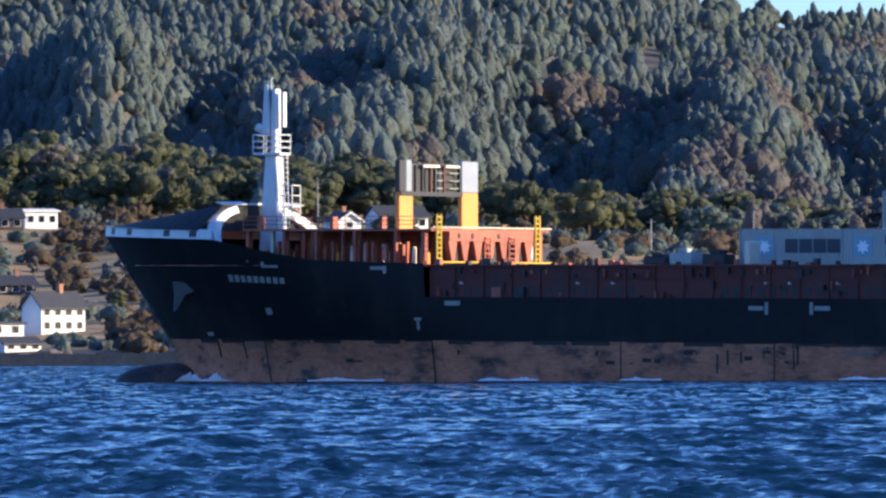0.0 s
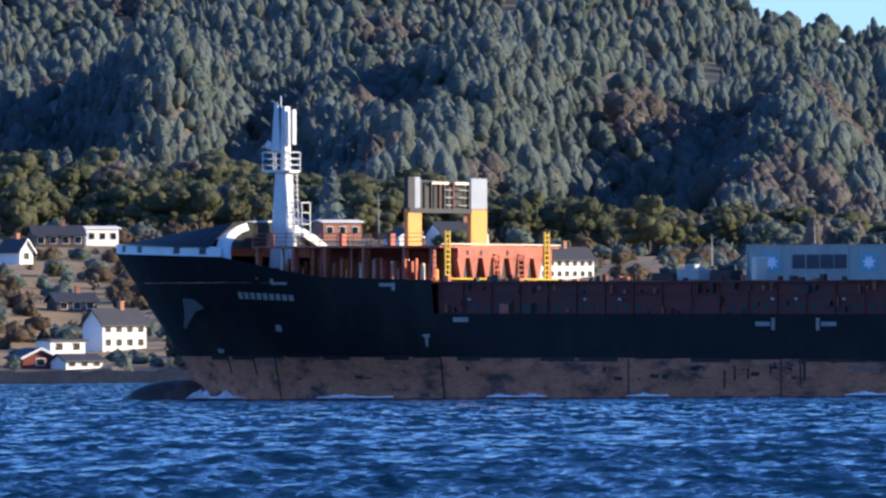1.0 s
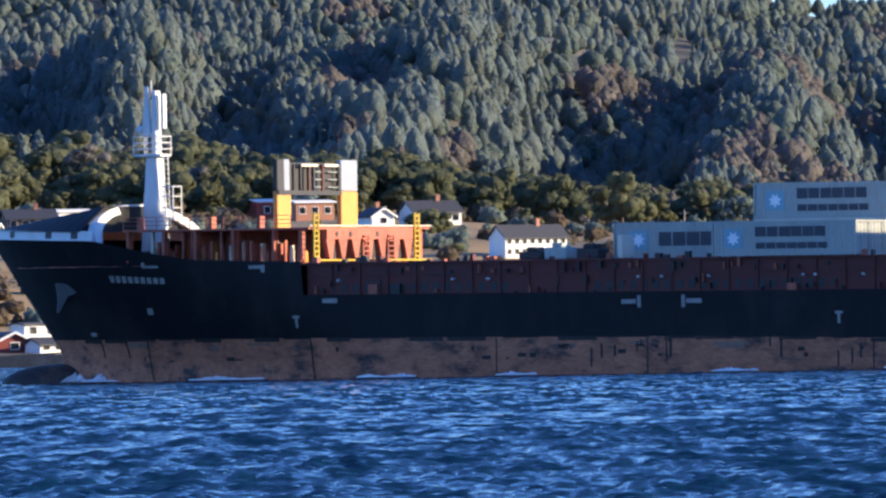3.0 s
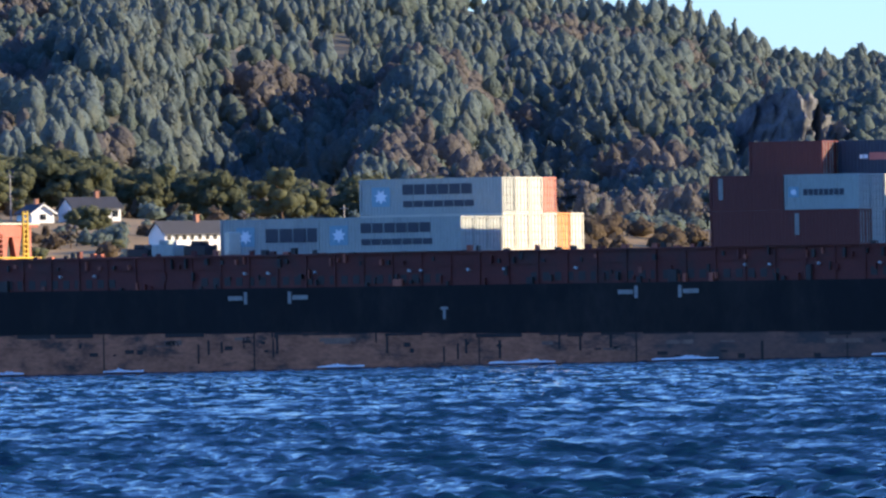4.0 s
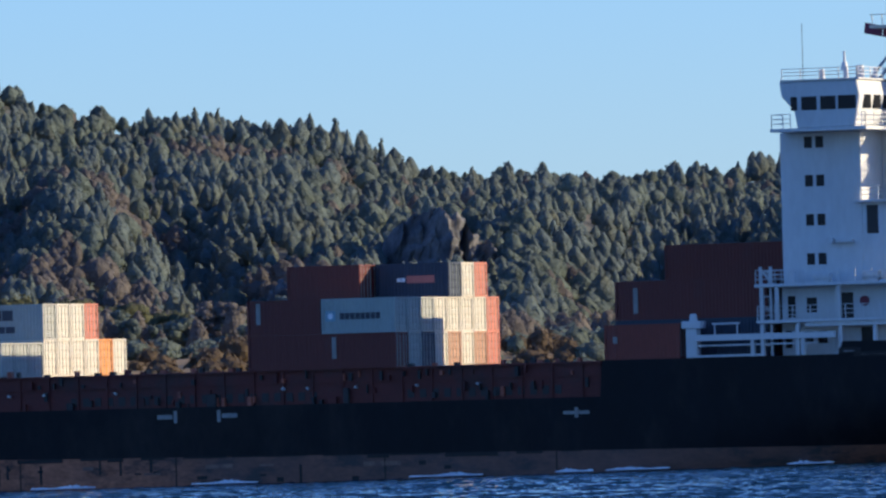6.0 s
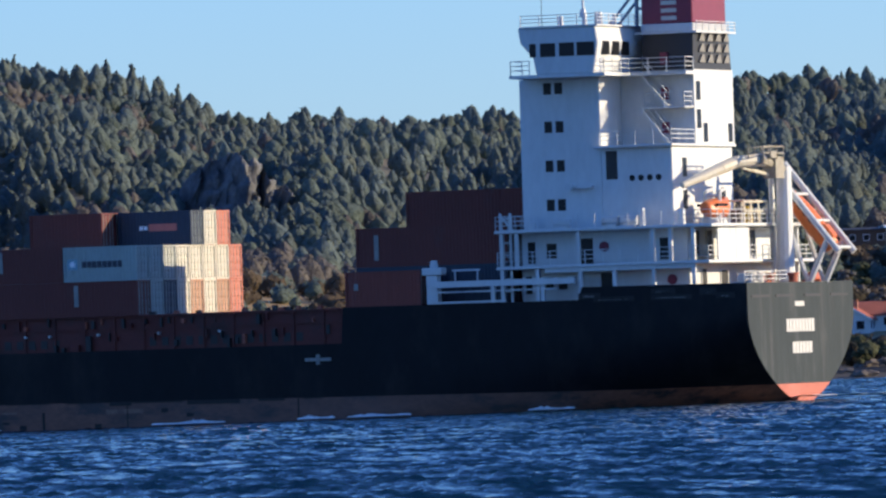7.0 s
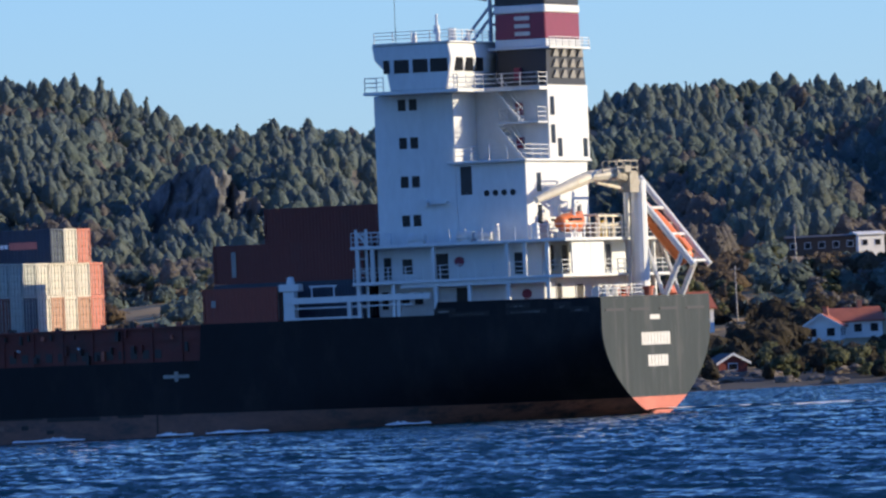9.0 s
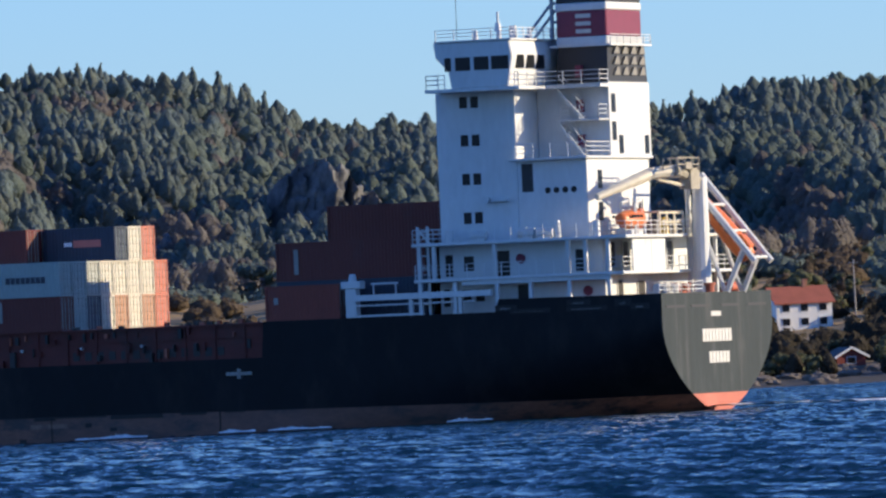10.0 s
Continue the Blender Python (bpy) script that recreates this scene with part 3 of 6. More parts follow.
# whaleback over the bow: a dark wedge
bm = bmesh.new()
for sd in (1, -1):
    a = [bm.verts.new((x, sd * max(half_beam(x, 10.6) - 0.25, 0.01), sheer(x) + 0.7)) for x in np.linspace(150.2, 163.6, 12)]
    b = [bm.verts.new((x, sd * max(half_beam(x, 10.6) * 0.55, 0.01), 12.75 - 1.85 * ((x - 150.2) / 13.4) ** 0.9)) for x in np.linspace(150.2, 163.6, 12)]
    for i in range(11):
        bm.faces.new((a[i], a[i + 1], b[i + 1], b[i]) if sd < 0 else (b[i], b[i + 1], a[i + 1], a[i]))
    if sd == 1:
        keep = (a[0], b[0], b)
    else:
        bm.faces.new((a[0], b[0], keep[1], keep[0]))
        for i in range(11):
            bm.faces.new((b[i], b[i + 1], keep[2][i + 1], keep[2][i]))
part("whaleback", bm, HULL_BLACK, ship, "black whaleback cover over the bow")
# cut-outs in the white bulwark
for sd in (1, -1):
    for x in (162.2, 159.3, 154.2, 151.2):
        bm = bmesh.new()
        z = sheer(x) + 0.14
        y = half_beam(x, sheer(x)) - 0.02
        y2 = half_beam(x - 0.75, sheer(x - 0.75)) - 0.02
        vs = [bm.verts.new(p) for p in ((x, sd * (y + 0.03), z), (x - 0.75, sd * (y2 + 0.03), z), (x - 0.75, sd * (y2 - 0.04), z + 0.52), (x, sd * (y - 0.04), z + 0.52))]
        q = [bm.verts.new((v.co.x, v.co.y - sd * 0.12, v.co.z)) for v in vs]
        bm.faces.new(vs)
        bm.faces.new(q[::-1])
        for i in range(4):
            j = (i + 1) % 4
            bm.faces.new((vs[i], q[i], q[j], vs[j]))
        part("mooring_port", bm, DARK, ship)

# ---- coaming along the hold ----
CO_Y = 10.75
for sd in (1, -1):
    bm = bmesh.new()
    box(bm, 32.5, 129.3, sd * (CO_Y - 0.4), sd * CO_Y, 5.1, 7.9)
    part("coaming_side", bm, COAMING, ship, "dark red hatch coaming")
    bm = bmesh.new()
    box(bm, 32.4, 129.4, sd * (CO_Y - 0.55), sd * (CO_Y + 0.28), 7.86, 8.0)
    box(bm, 32.4, 129.4, sd * (CO_Y - 0.5), sd * (CO_Y + 0.16), 6.95, 7.03)
    part("coaming_rail", bm, COAMING, ship)
    for x in np.arange(34, 129, 2.45):
        bm = bmesh.new()
        prism(bm, [(x - 0.07, 5.25), (x + 0.07, 5.25), (x + 0.07, 7.85), (x - 0.07, 7.85)], sd * CO_Y, sd * (CO_Y + 0.13))
        part("coaming_stay", bm, COAMING, ship)
rs = random.Random(5)
for x in np.arange(36, 128, 1.0):
    k = rs.random()
    if int(x / 7) % 4 != 3:
        bm = bmesh.new()
        box(bm, x - 0.27, x + 0.27, CO_Y - 0.02, CO_Y + 0.03, 5.65, 6.3)
        part("coaming_hole", bm, DARK, ship)
    if k < 0.14:
        bm = bmesh.new()
        rod(bm, (x + 0.4, CO_Y + 0.05, 6.55), (x + 0.4, CO_Y + 0.4, 6.6), 0.1, seg=8)
        part("deck_light", bm, NAME_WHITE, ship, "small white deck light")
    elif k < 0.22:
        bm = bmesh.new()
        box(bm, x, x + rs.uniform(0.3, 0.8), CO_Y, CO_Y + 0.35, 5.3, 5.3 + rs.uniform(0.5, 1.3))
        part("deck_locker", bm, rs.choice([OXIDE, DARK, COAMING]), ship, bevel=0.04)
for x in np.arange(33.5, 128.8, 0.62):   # pipes, clips and brackets along the coaming
    k = rs.random()
    if k < 0.75:
        bm = bmesh.new()
        w, z0 = rs.uniform(0.08, 0.3), rs.choice([5.3, 5.6, 6.1, 7.05, 7.3])
        box(bm, x, x + w, CO_Y, CO_Y + rs.uniform(0.12, 0.4), z0, z0 + rs.uniform(0.25, 0.75))
        part("coaming_fitting", bm, rs.choice([DARK, DARK, COAMING, OXIDE]), ship)
    if k > 0.55:
        bm = bmesh.new()
        w = rs.uniform(0.15, 0.5)
        box(bm, x, x + w, CO_Y - 0.4, CO_Y + 0.1, 8.0, 8.0 + rs.uniform(0.1, 0.5))
        part("twistlock", bm, rs.choice([COAMING, DARK, OXIDE]), ship)
# hatch covers: low lids across the hold
for x0, x1 in ((33, 47.6), (48.2, 61.6), (62.2, 80.6), (81.2, 94.4), (95.0, 107.6), (108.2, 118.4)):
    bm = bmesh.new()
    box(bm, x0, x1, -CO_Y + 0.6, CO_Y - 0.6, 7.3, 8.03)
    part("hatch_cover", bm, OXIDE, ship, "rusty red steel hatch cover", bevel=0.06)


# ---- containers ----
def rgbmat(name, c, v=0.14):
    return mat(name, c, 0.55, scale=0.5, vary=v, fine=5, second=tuple(q * 0.55 + 0.02 for q in c), amount=0.12, stretch=(1, 1, 0.4), bump=0.05)


CM = {
    "grey": rgbmat("box_grey", (0.36, 0.37, 0.33)), "white": rgbmat("box_white", (0.58, 0.55, 0.46)), "red": rgbmat("box_red_brown", (0.13, 0.017, 0.011)),
    "orange": rgbmat("box_orange", (0.62, 0.26, 0.07)), "salmon": rgbmat("box_salmon", (0.5, 0.17, 0.11)), "blue": rgbmat("box_dark_blue", (0.022, 0.035, 0.06)),
    "brown": rgbmat("box_tan", (0.42, 0.24, 0.15)), "teal": rgbmat("box_grey_green", (0.32, 0.37, 0.34)), "rust": rgbmat("box_rust_red", (0.22, 0.035, 0.02)),
}
STAR_BLUE = mat("panel_blue", (0.20, 0.36, 0.42), 0.5, scale=2, vary=0.1, fine=9)
STAR_WHITE = mat("star_white", (0.8, 0.82, 0.84), 0.5, scale=2, vary=0.08, fine=9)
INK = mat("lettering_dark", (0.03, 0.035, 0.05), 0.5, scale=2, vary=0.15, fine=9)
PINKISH = mat("lettering_pink", (0.5, 0.14, 0.11), 0.5, scale=2, vary=0.15, fine=9)
WORDS = {"grey": "light grey", "white": "white", "red": "dark red-brown", "orange": "orange", "salmon": "salmon red", "blue": "dark blue", "brown": "tan", "teal": "grey-green", "rust": "rust red"}
_box = {}


def box_meshes(color, length, height):
    key = (color, length, height)
    if key in _box:
        return _box[key]
    w = 1.185
    ma = CM[color]
    bm = bmesh.new()
    # corrugated sides: an outline of flutes drawn up between the rails
    n = int(length / 0.28)
    for sd in (1, -1):
        pts = []
        for i in range(n):
            x = 0.12 + (length - 0.24) * i / n
            s = (length - 0.24) / n
            pts += [(x, w - 0.015), (x + s * 0.3, w - 0.015), (x + s * 0.5, w - 0.05), (x + s * 0.8, w - 0.05)]
        lo = [bm.verts.new((x, sd * y, 0.14)) for x, y in pts]
        hi = [bm.verts.new((x, sd * y, height - 0.1)) for x, y in pts]
        for i in range(len(pts) - 1):
            bm.faces.new((lo[i], lo[i + 1], hi[i + 1], hi[i]))
    box(bm, 0.06, length - 0.06, -w + 0.04, w - 0.04, height - 0.1, height - 0.03)
    box(bm, 0.06, length - 0.06, -w + 0.04, w - 0.04, 0.05, 0.12)
    body = finish("body", bm, ma)
    bm = bmesh.new()
    for x in (0, length - 0.14):
        for y in (-w, w - 0.14):
            box(bm, x, x + 0.14, y, y + 0.14, 0, height)
    for y in (-w, w - 0.07):
        box(bm, 0.14, length - 0.14, y + 0.002, y + 0.068, height - 0.12, height - 0.002)
        box(bm, 0.14, length - 0.14, y + 0.002, y + 0.068, 0.002, 0.16)
    for x in (0.002, length - 0.09):
        for z in (0.002, height - 0.12):
            box(bm, x, x + 0.088, -w + 0.14, w - 0.14, z, z + 0.118)
    fr = finish("frame", bm, ma)
    leaves = []
    for y0, y1 in ((-w + 0.15, -0.012), (0.012, w - 0.15)):
        bm = bmesh.new()
        prof = [(0.10, 0.14)]
        for k in range(4):
            z0, s_ = 0.14 + (height - 0.28) * k / 4, (height - 0.28) / 4
            prof += [(0.045, z0 + 0.02), (0.045, z0 + s_ * 0.55), (0.075, z0 + s_ * 0.62), (0.075, z0 + s_ * 0.9)]
        prof += [(0.045, height - 0.15), (0.10, height - 0.14)]
        prism(bm, prof, y0, y1)
        leaves.append(finish("door", bm, ma))
    bars = []
    for yy in (-0.85, -0.33, 0.33, 0.85):
        bm = bmesh.new()
        rod(bm, (0.02, yy, 0.1), (0.02, yy, height - 0.08), 0.03, seg=6)
        bars.append(finish("lock_bar", bm, CM["teal"]))
    bm = bmesh.new()
    box(bm, length - 0.09, length - 0.04, -w + 0.14, w - 0.14, 0.12, height - 0.12)
    en = finish("end_wall", bm, ma)
    _box[key] = (body, fr, *leaves, *bars, en)
    return _box[key]


def container(color, x, row, z, length=12.19, height=2.62, sign="", dy=0.0):
    """One container; x is its after end, row counts from the port side."""
    ob = tagged(new("container"), f"{WORDS[color]} steel shipping container stacked on deck", "container", "deck containers")
    for me in box_meshes(color, length, height):
        o = new(me.name, me)
        o.parent = ob
    aboard(ob, Matrix.Translation((x, 10.0 - 2.5 * (row - 1) + dy, z)))
    y = 1.185

    def plate(name, ma, x0, x1, z0, z1, lift=0.0, lab=""):
        bm = bmesh.new()
        box(bm, x0, x1, y - 0.02 + lift, y + 0.012 + lift, z0, z1)
        return part(name, bm, ma, ob, lab)

    def letters(x_left, count, step, width, z0, z1, ma):
        # plain bars in the place of letters
        for i in range(count):
            xl = x_left - i * step
            plate("letter_bar", ma, xl - width, xl, z0, z1)

    def star(xc, zc, r):
        plate("panel", STAR_BLUE, xc - r * 1.35, xc + r * 1.35, zc - r * 1.3, zc + r * 1.3, 0.0, "light blue square panel")
        bm = bmesh.new()
        pts = []
        for k in range(14):
            q, rad = math.pi * k / 7 + 0.22, r if k % 2 == 0 else r * 0.55
            pts.append((xc + math.cos(q) * rad, zc + math.sin(q) * rad))
        prism(bm, pts, y, y + 0.025)
        part("star", bm, STAR_WHITE, ob, "white seven-pointed star")

    if sign:
        tagged(ob, f"{WORDS[color]} shipping container with blue star panel and dark lettering")
    if sign == "big":
        star(length - 1.85, height * 0.5, 0.58)
        letters(length - 3.7, 6, 1.0, 0.9, height * 0.55, height * 0.84, INK)
        letters(length - 3.75, 7, 0.87, 0.78, height * 0.2, height * 0.38, INK)
    elif sign == "one":
        star(length - 2.2, height * 0.5, 0.58)
        letters(length - 3.95, 6, 1.2, 1.08, height * 0.33, height * 0.72, INK)
    elif sign == "small":
        star(length - 0.75, height * 0.5, 0.3)
        letters(length - 1.55, 8, 0.42, 0.34, height * 0.4, height * 0.58, INK)
    elif sign == "pink":
        tagged(ob, "dark blue shipping container with pinkish name plate")
        plate("name_plate", PINKISH, 1.2, 3.5, 1.1, 1.65)
        letters(4.3, 2, 0.36, 0.3, 1.2, 1.5, STAR_WHITE)
    return ob


BASE = 8.06
# middle block
for row in range(1, 10):
    hc = 2.62 if row <= 3 else 2.85
    col = {1: "grey", 2: "grey", 3: "grey", 8: "orange"}.get(row, "white")
    container(col, 81.87, row, BASE, height=hc, sign="big" if row == 1 else "")
for row in range(4, 8):
    container({4: "grey", 7: "salmon"}.get(row, "white"), 81.87, row, BASE + 2.87, height=2.75, sign="big" if row == 4 else "")
container("grey", 95.2, 5, BASE, height=2.75, sign="one")
# after block
for row in range(1, 9):
    container({1: "red", 2: "teal", 3: "blue", 4: "white", 5: "brown", 6: "white", 7: "brown", 8: "salmon"}[row], 48.95, row, BASE - 0.06)
    z = BASE + 2.58
    if row == 1:
        container("red", 55.1, 1, z, 6.06)
        container("teal", 48.95, 1, z, 6.06, sign="small")
    else:
        container({2: "teal", 3: "grey", 8: "salmon"}.get(row, "white"), 48.95, row, z)
container("red", 55.1, 4, BASE + 5.22, 6.06, height=2.6)
container("red", 55.1, 5, BASE + 5.22, 6.06, height=2.6)
container("blue", 48.8, 5, BASE + 5.22, 6.06, height=2.6, sign="pink")
for row, c in ((6, "white"), (7, "salmon")):
    container(c, 48.8, row, BASE + 5.22, 12.19, height=2.6)
# block before the bridge
container("rust", 25.95, 1, BASE - 0.05, 6.06)
# row 7 is unseen, added so its shadow reaches further over the after block
for row in range(2, 8):
    container("blue" if row == 2 else "red", 19.9, row, BASE, height=2.9)
    container("red", 19.9, row, BASE + 2.92, height=2.9)
container("red", 19.9, 6, BASE + 5.84, height=2.75)
container("red", 19.9, 7, BASE + 5.84, height=2.75)
# light marks on the red boxes
for x, y, z, h in ((60.4, 11.19, BASE + 3.4, 1.6), (54.2, 11.19, BASE + 0.7, 1.6), (30.6, 8.69, BASE + 3.4, 1.9), (31.3, 11.19, BASE + 1.2, 0.5)):
    bm = bmesh.new()
    box(bm, x - 0.35, x, y - 0.01, y + 0.015, z, z + h)
    part("code_plate", bm, MARK, ship)

# ---- marks on the hull ----
def hull_plate(name, x0, x1, z0, z1, ma=MARK):
    bm = bmesh.new()
    pts = [(x, z) for x, z in ((x0, z0), (x1, z0), (x1, z1), (x0, z1))]
    o = [bm.verts.new((x, half_beam(x, z) + 0.03, z)) for x, z in pts]
    i_ = [bm.verts.new((x, half_beam(x, z) - 0.05, z)) for x, z in pts]
    bm.faces.new(o)
    bm.faces.new(i_[::-1])
    for k in range(4):
        j = (k + 1) % 4
        bm.faces.new((o[k], i_[k], i_[j], o[j]))
    return part(name, bm, ma, ship)


for xc, way in ((100.67, 1), (96.0, -1), (67.74, 1), (63.22, -1)):
    hull_plate("tug_mark", xc - 0.14 - way * 0.45, xc + 0.14 - way * 0.45, 4.22, 5.15)
    hull_plate("tug_mark", min(xc - way * 0.2, xc + way * 1.1), max(xc - way * 0.2, xc + way * 1.05), 4.53, 4.86)
for xc, zt in ((130.14, 3.9), (83.33, 3.8)):
    hull_plate("tug_mark", xc - 0.32, xc + 0.32, zt - 0.22, zt)
    hull_plate("tug_mark", xc - 0.11, xc + 0.11, zt - 0.95, zt - 0.22)
hull_plate("hull_mark", 126.4, 127.7, 4.85, 5.2)
for x0, x1, z0, z1 in ((33.3, 35.4, 4.1, 4.35), (34.2, 34.5, 3.85, 4.6), (133.0, 134.2, 7.6, 7.85), (132.8, 133.1, 7.3, 7.9), (142.7, 144.3, 7.75, 7.95), (144.0, 144.3, 7.75, 8.2)):
    hull_plate("hull_mark", x0, x1, z0, z1)
for i in range(9):   # the name on the bow, as plain bars
    x = 148.0 - i * 0.66
    hull_plate("name_bar", x - 0.44, x, 6.66 - i * 0.02, 7.2 - i * 0.03)
hull_plate("hull_mark", 144.3, 144.9, 4.1, 4.6)
hull_plate("hull_mark", 151.9, 152.6, 2.4, 2.7)
# anchor in its pocket
bm = bmesh.new()
for sd in (1,):
    y = half_beam(153.6, 6.0)
    prism(bm, [(154.6, 6.7), (153.2, 6.6), (152.5, 5.9), (153.4, 5.6), (154.2, 4.3), (154.5, 4.3), (154.4, 5.6)], y + 0.1, y + 0.5)
part("anchor", bm, mat("anchor_grey", (0.05, 0.05, 0.05), 0.6, vary=0.2), ship, "grey stowed anchor", bevel=0.05)
# name and port on the transom, as plain bars
for y0, y1, z0, z1, nn in ((5.6, -0.4, 5.15, 6.1, 9), (4.4, 0.2, 3.55, 4.4, 6)):
    for i in range(nn):
        s = (y0 - y1) / nn
        bm = bmesh.new()
        yy = y0 - i * s - 2.3
        box(bm, -0.06, 0.0, yy - s * 0.86, yy, z0, z1)
        part("name_bar", bm, NAME_WHITE, ship)
bm = bmesh.new()
box(bm, -0.06, 0.0, -0.6, 1.4, 7.05, 7.4)
part("name_bar", bm, NAME_WHITE, ship)
for y in (8.6, 3.5, -2.6, -8.2):
    bm = bmesh.new()
    box(bm, -0.06, 0.02, y - 1.9, y + 1.9, 7.75, 7.95)
    part("mooring_slot", bm, DARK, ship)

def railing(name, pts, z, height=1.05, step=1.3, ma=WHITE):
    bm = bmesh.new()
    for a, b in zip(pts, pts[1:]):
        a3, b3 = Vector((*a, z)), Vector((*b, z))
        for k in (0.36, 0.68, 1.0):
            rod(bm, a3 + Vector((0, 0, height * k)), b3 + Vector((0, 0, height * k)), 0.035, seg=4)
        n = max(1, int((b3 - a3).length / step))
        for i in range(n + 1):
            p = a3.lerp(b3, i / n)
            rod(bm, p, p + Vector((0, 0, height)), 0.04, seg=4)
    return part(name, bm, ma, ship)


# ---- mast and gear on the forecastle ----
bm = bmesh.new()
def taper(bm, x, y, z0, z1, hx0, hy0, hx1, hy1):
    vs = [bm.verts.new((x + a * (hx0 if z == z0 else hx1), y + b * (hy0 if z == z0 else hy1), z)) for z in (z0, z1) for a, b in ((-1, -1), (1, -1), (1, 1), (-1, 1))]
    bm.faces.new(vs[3::-1])
    bm.faces.new(vs[4:])
    for i in range(4):
        j = (i + 1) % 4
        bm.faces.new((vs[i], vs[j], vs[4 + j], vs[4 + i]))


MX = 148.75
taper(bm, MX, 0, 8.0, 16.7, 0.98, 0.85, 0.5, 0.55)
part("mast_tower", bm, WHITE, ship, "white box mast on the forecastle", bevel=0.08)
bm = bmesh.new()
taper(bm, MX - 0.2, 0, 16.7, 21.95, 0.22, 0.5, 0.18, 0.45)
part("mast_top", bm, WHITE, ship, bevel=0.05)
bm = bmesh.new()
box(bm, MX - 1.0, MX - 0.75, -0.3, 0.3, 18.9, 21.7)
part("mast_vent", bm, WHITE, ship, bevel=0.05)
bm = bmesh.new()
taper(bm, MX + 0.55, 0.2, 18.4, 22.3, 0.38, 0.15, 0.12, 0.1)
rod(bm, (MX + 0.2, 0.1, 21.8), (MX + 0.2, 0.1, 22.8), 0.07)
rod(bm, (MX + 0.95, 0.2, 18.7), (MX + 1.4, 0.2, 18.95), 0.28, 0.35)
part("mast_radar", bm, WHITE, ship)
bm = bmesh.new()
box(bm, MX - 1.0, MX + 1.4, -0.9, 0.9, 16.7, 16.85)
part("mast_platform", bm, WHITE, ship)
bm = bmesh.new()
box(bm, MX - 1.0, MX + 1.4, -0.9, 0.9, 16.85, 16.9)
part("platform_grating", bm, WHITE, ship)
for z in (17.3, 17.8, 18.3):
    for a, b in (((-1.0, -0.9), (1.4, -0.9)), ((1.4, -0.9), (1.4, 0.9)), ((1.4, 0.9), (-1.0, 0.9)), ((-1.0, 0.9), (-1.0, -0.9))):
        bm = bmesh.new()
        rod(bm, (MX + a[0], a[1], z), (MX + b[0], b[1], z), 0.05, seg=5)
        part("mast_rail", bm, WHITE, ship)
for a in (-1.0, 0.2, 1.4):
    for y in (-0.9, 0.9):
        bm = bmesh.new()
        rod(bm, (MX + a, y, 16.8), (MX + a, y, 18.3), 0.05, seg=5)
        part("mast_rail_post", bm, WHITE, ship)
bm = bmesh.new()
for sd in (-0.35, 0.35):
    rod(bm, (MX - 1.2, sd, 11), (MX - 1.0, sd, 16.7), 0.05, seg=5)
for k in range(14):
    rod(bm, (MX - 1.15, -0.35, 11.3 + k * 0.4), (MX - 1.15, 0.35, 11.3 + k * 0.4), 0.025, seg=5)
part("mast_ladder", bm, WHITE, ship)
bm = bmesh.new()
for y in (-0.9, 0.5):
    rod(bm, (MX - 1.9, y, 11.6), (MX - 1.9, y, 14.3), 0.06, seg=5)
for z in (11.7, 12.6, 13.5, 14.3):
    rod(bm, (MX - 1.9, -0.9, z), (MX - 1.9, 0.5, z), 0.05, seg=5)
    rod(bm, (MX - 1.9, 0.5, z), (MX - 0.8, 0.5, z), 0.05, seg=5)
part("ladder_cage", bm, WHITE, ship)
# breakwater: a white arch that sweeps across the deck
bm = bmesh.new()
ring = []
for k in range(25):
    q = math.pi * k / 24
    y = 9.3 * math.cos(q)
    z = 9.5 + 3.4 * math.sin(q) ** 0.85
    x = 149.2 + 1.4 * math.sin(q)
    ring.append([bm.verts.new((x + dx, y * s, 8.4 + (z - 8.4) * s)) for dx, s in ((0.3, 1), (-0.3, 1), (-0.3, 0.87), (0.3, 0.87))])
for a, b in zip(ring, ring[1:]):
    for i in range(4):
        j = (i + 1) % 4
        bm.faces.new((a[i], a[j], b[j], b[i]))
bm.faces.new(ring[0])
bm.faces.new(ring[-1][::-1])
part("breakwater_arch", bm, WHITE, ship, "white curved breakwater arch")

# raised forecastle house: its after wall stands in the sun
bm = bmesh.new()
box(bm, 129.4, 146.0, -10.2, 10.3, 10.62, 10.78)
part("upper_deck", bm, OXIDE, ship, "red oxide raised working deck")
bm = bmesh.new()
box(bm, 129.8, 145.6, -7.2, 1.4, 8.05, 10.62)
part("store_house", bm, OXIDE, ship, "red deck house with a sunlit after wall")
for x in (145.6, 142.4, 139.6, 136.2, 132.6, 130.2):
    for sd in (1, -1):
        bm = bmesh.new()
        box(bm, x - 0.12, x + 0.12, sd * 9.5, sd * 10.25, 8.2, 10.64)
        part("stanchion", bm, OXIDE, ship, bevel=0.03)
for k, x in enumerate(np.arange(130.8, 145.5, 0.8)):
    bm = bmesh.new()
    y = rs.uniform(8.0, 9.8)
    box(bm, x - 0.1, x + 0.1, y - 0.3, y + 0.3, 8.1, 8.9 + rs.uniform(0, 1.1))
    part("deck_fitting", bm, rs.choice([OXIDE, OXIDE, ORANGE, OXIDE, CREAM]), ship, bevel=0.03)
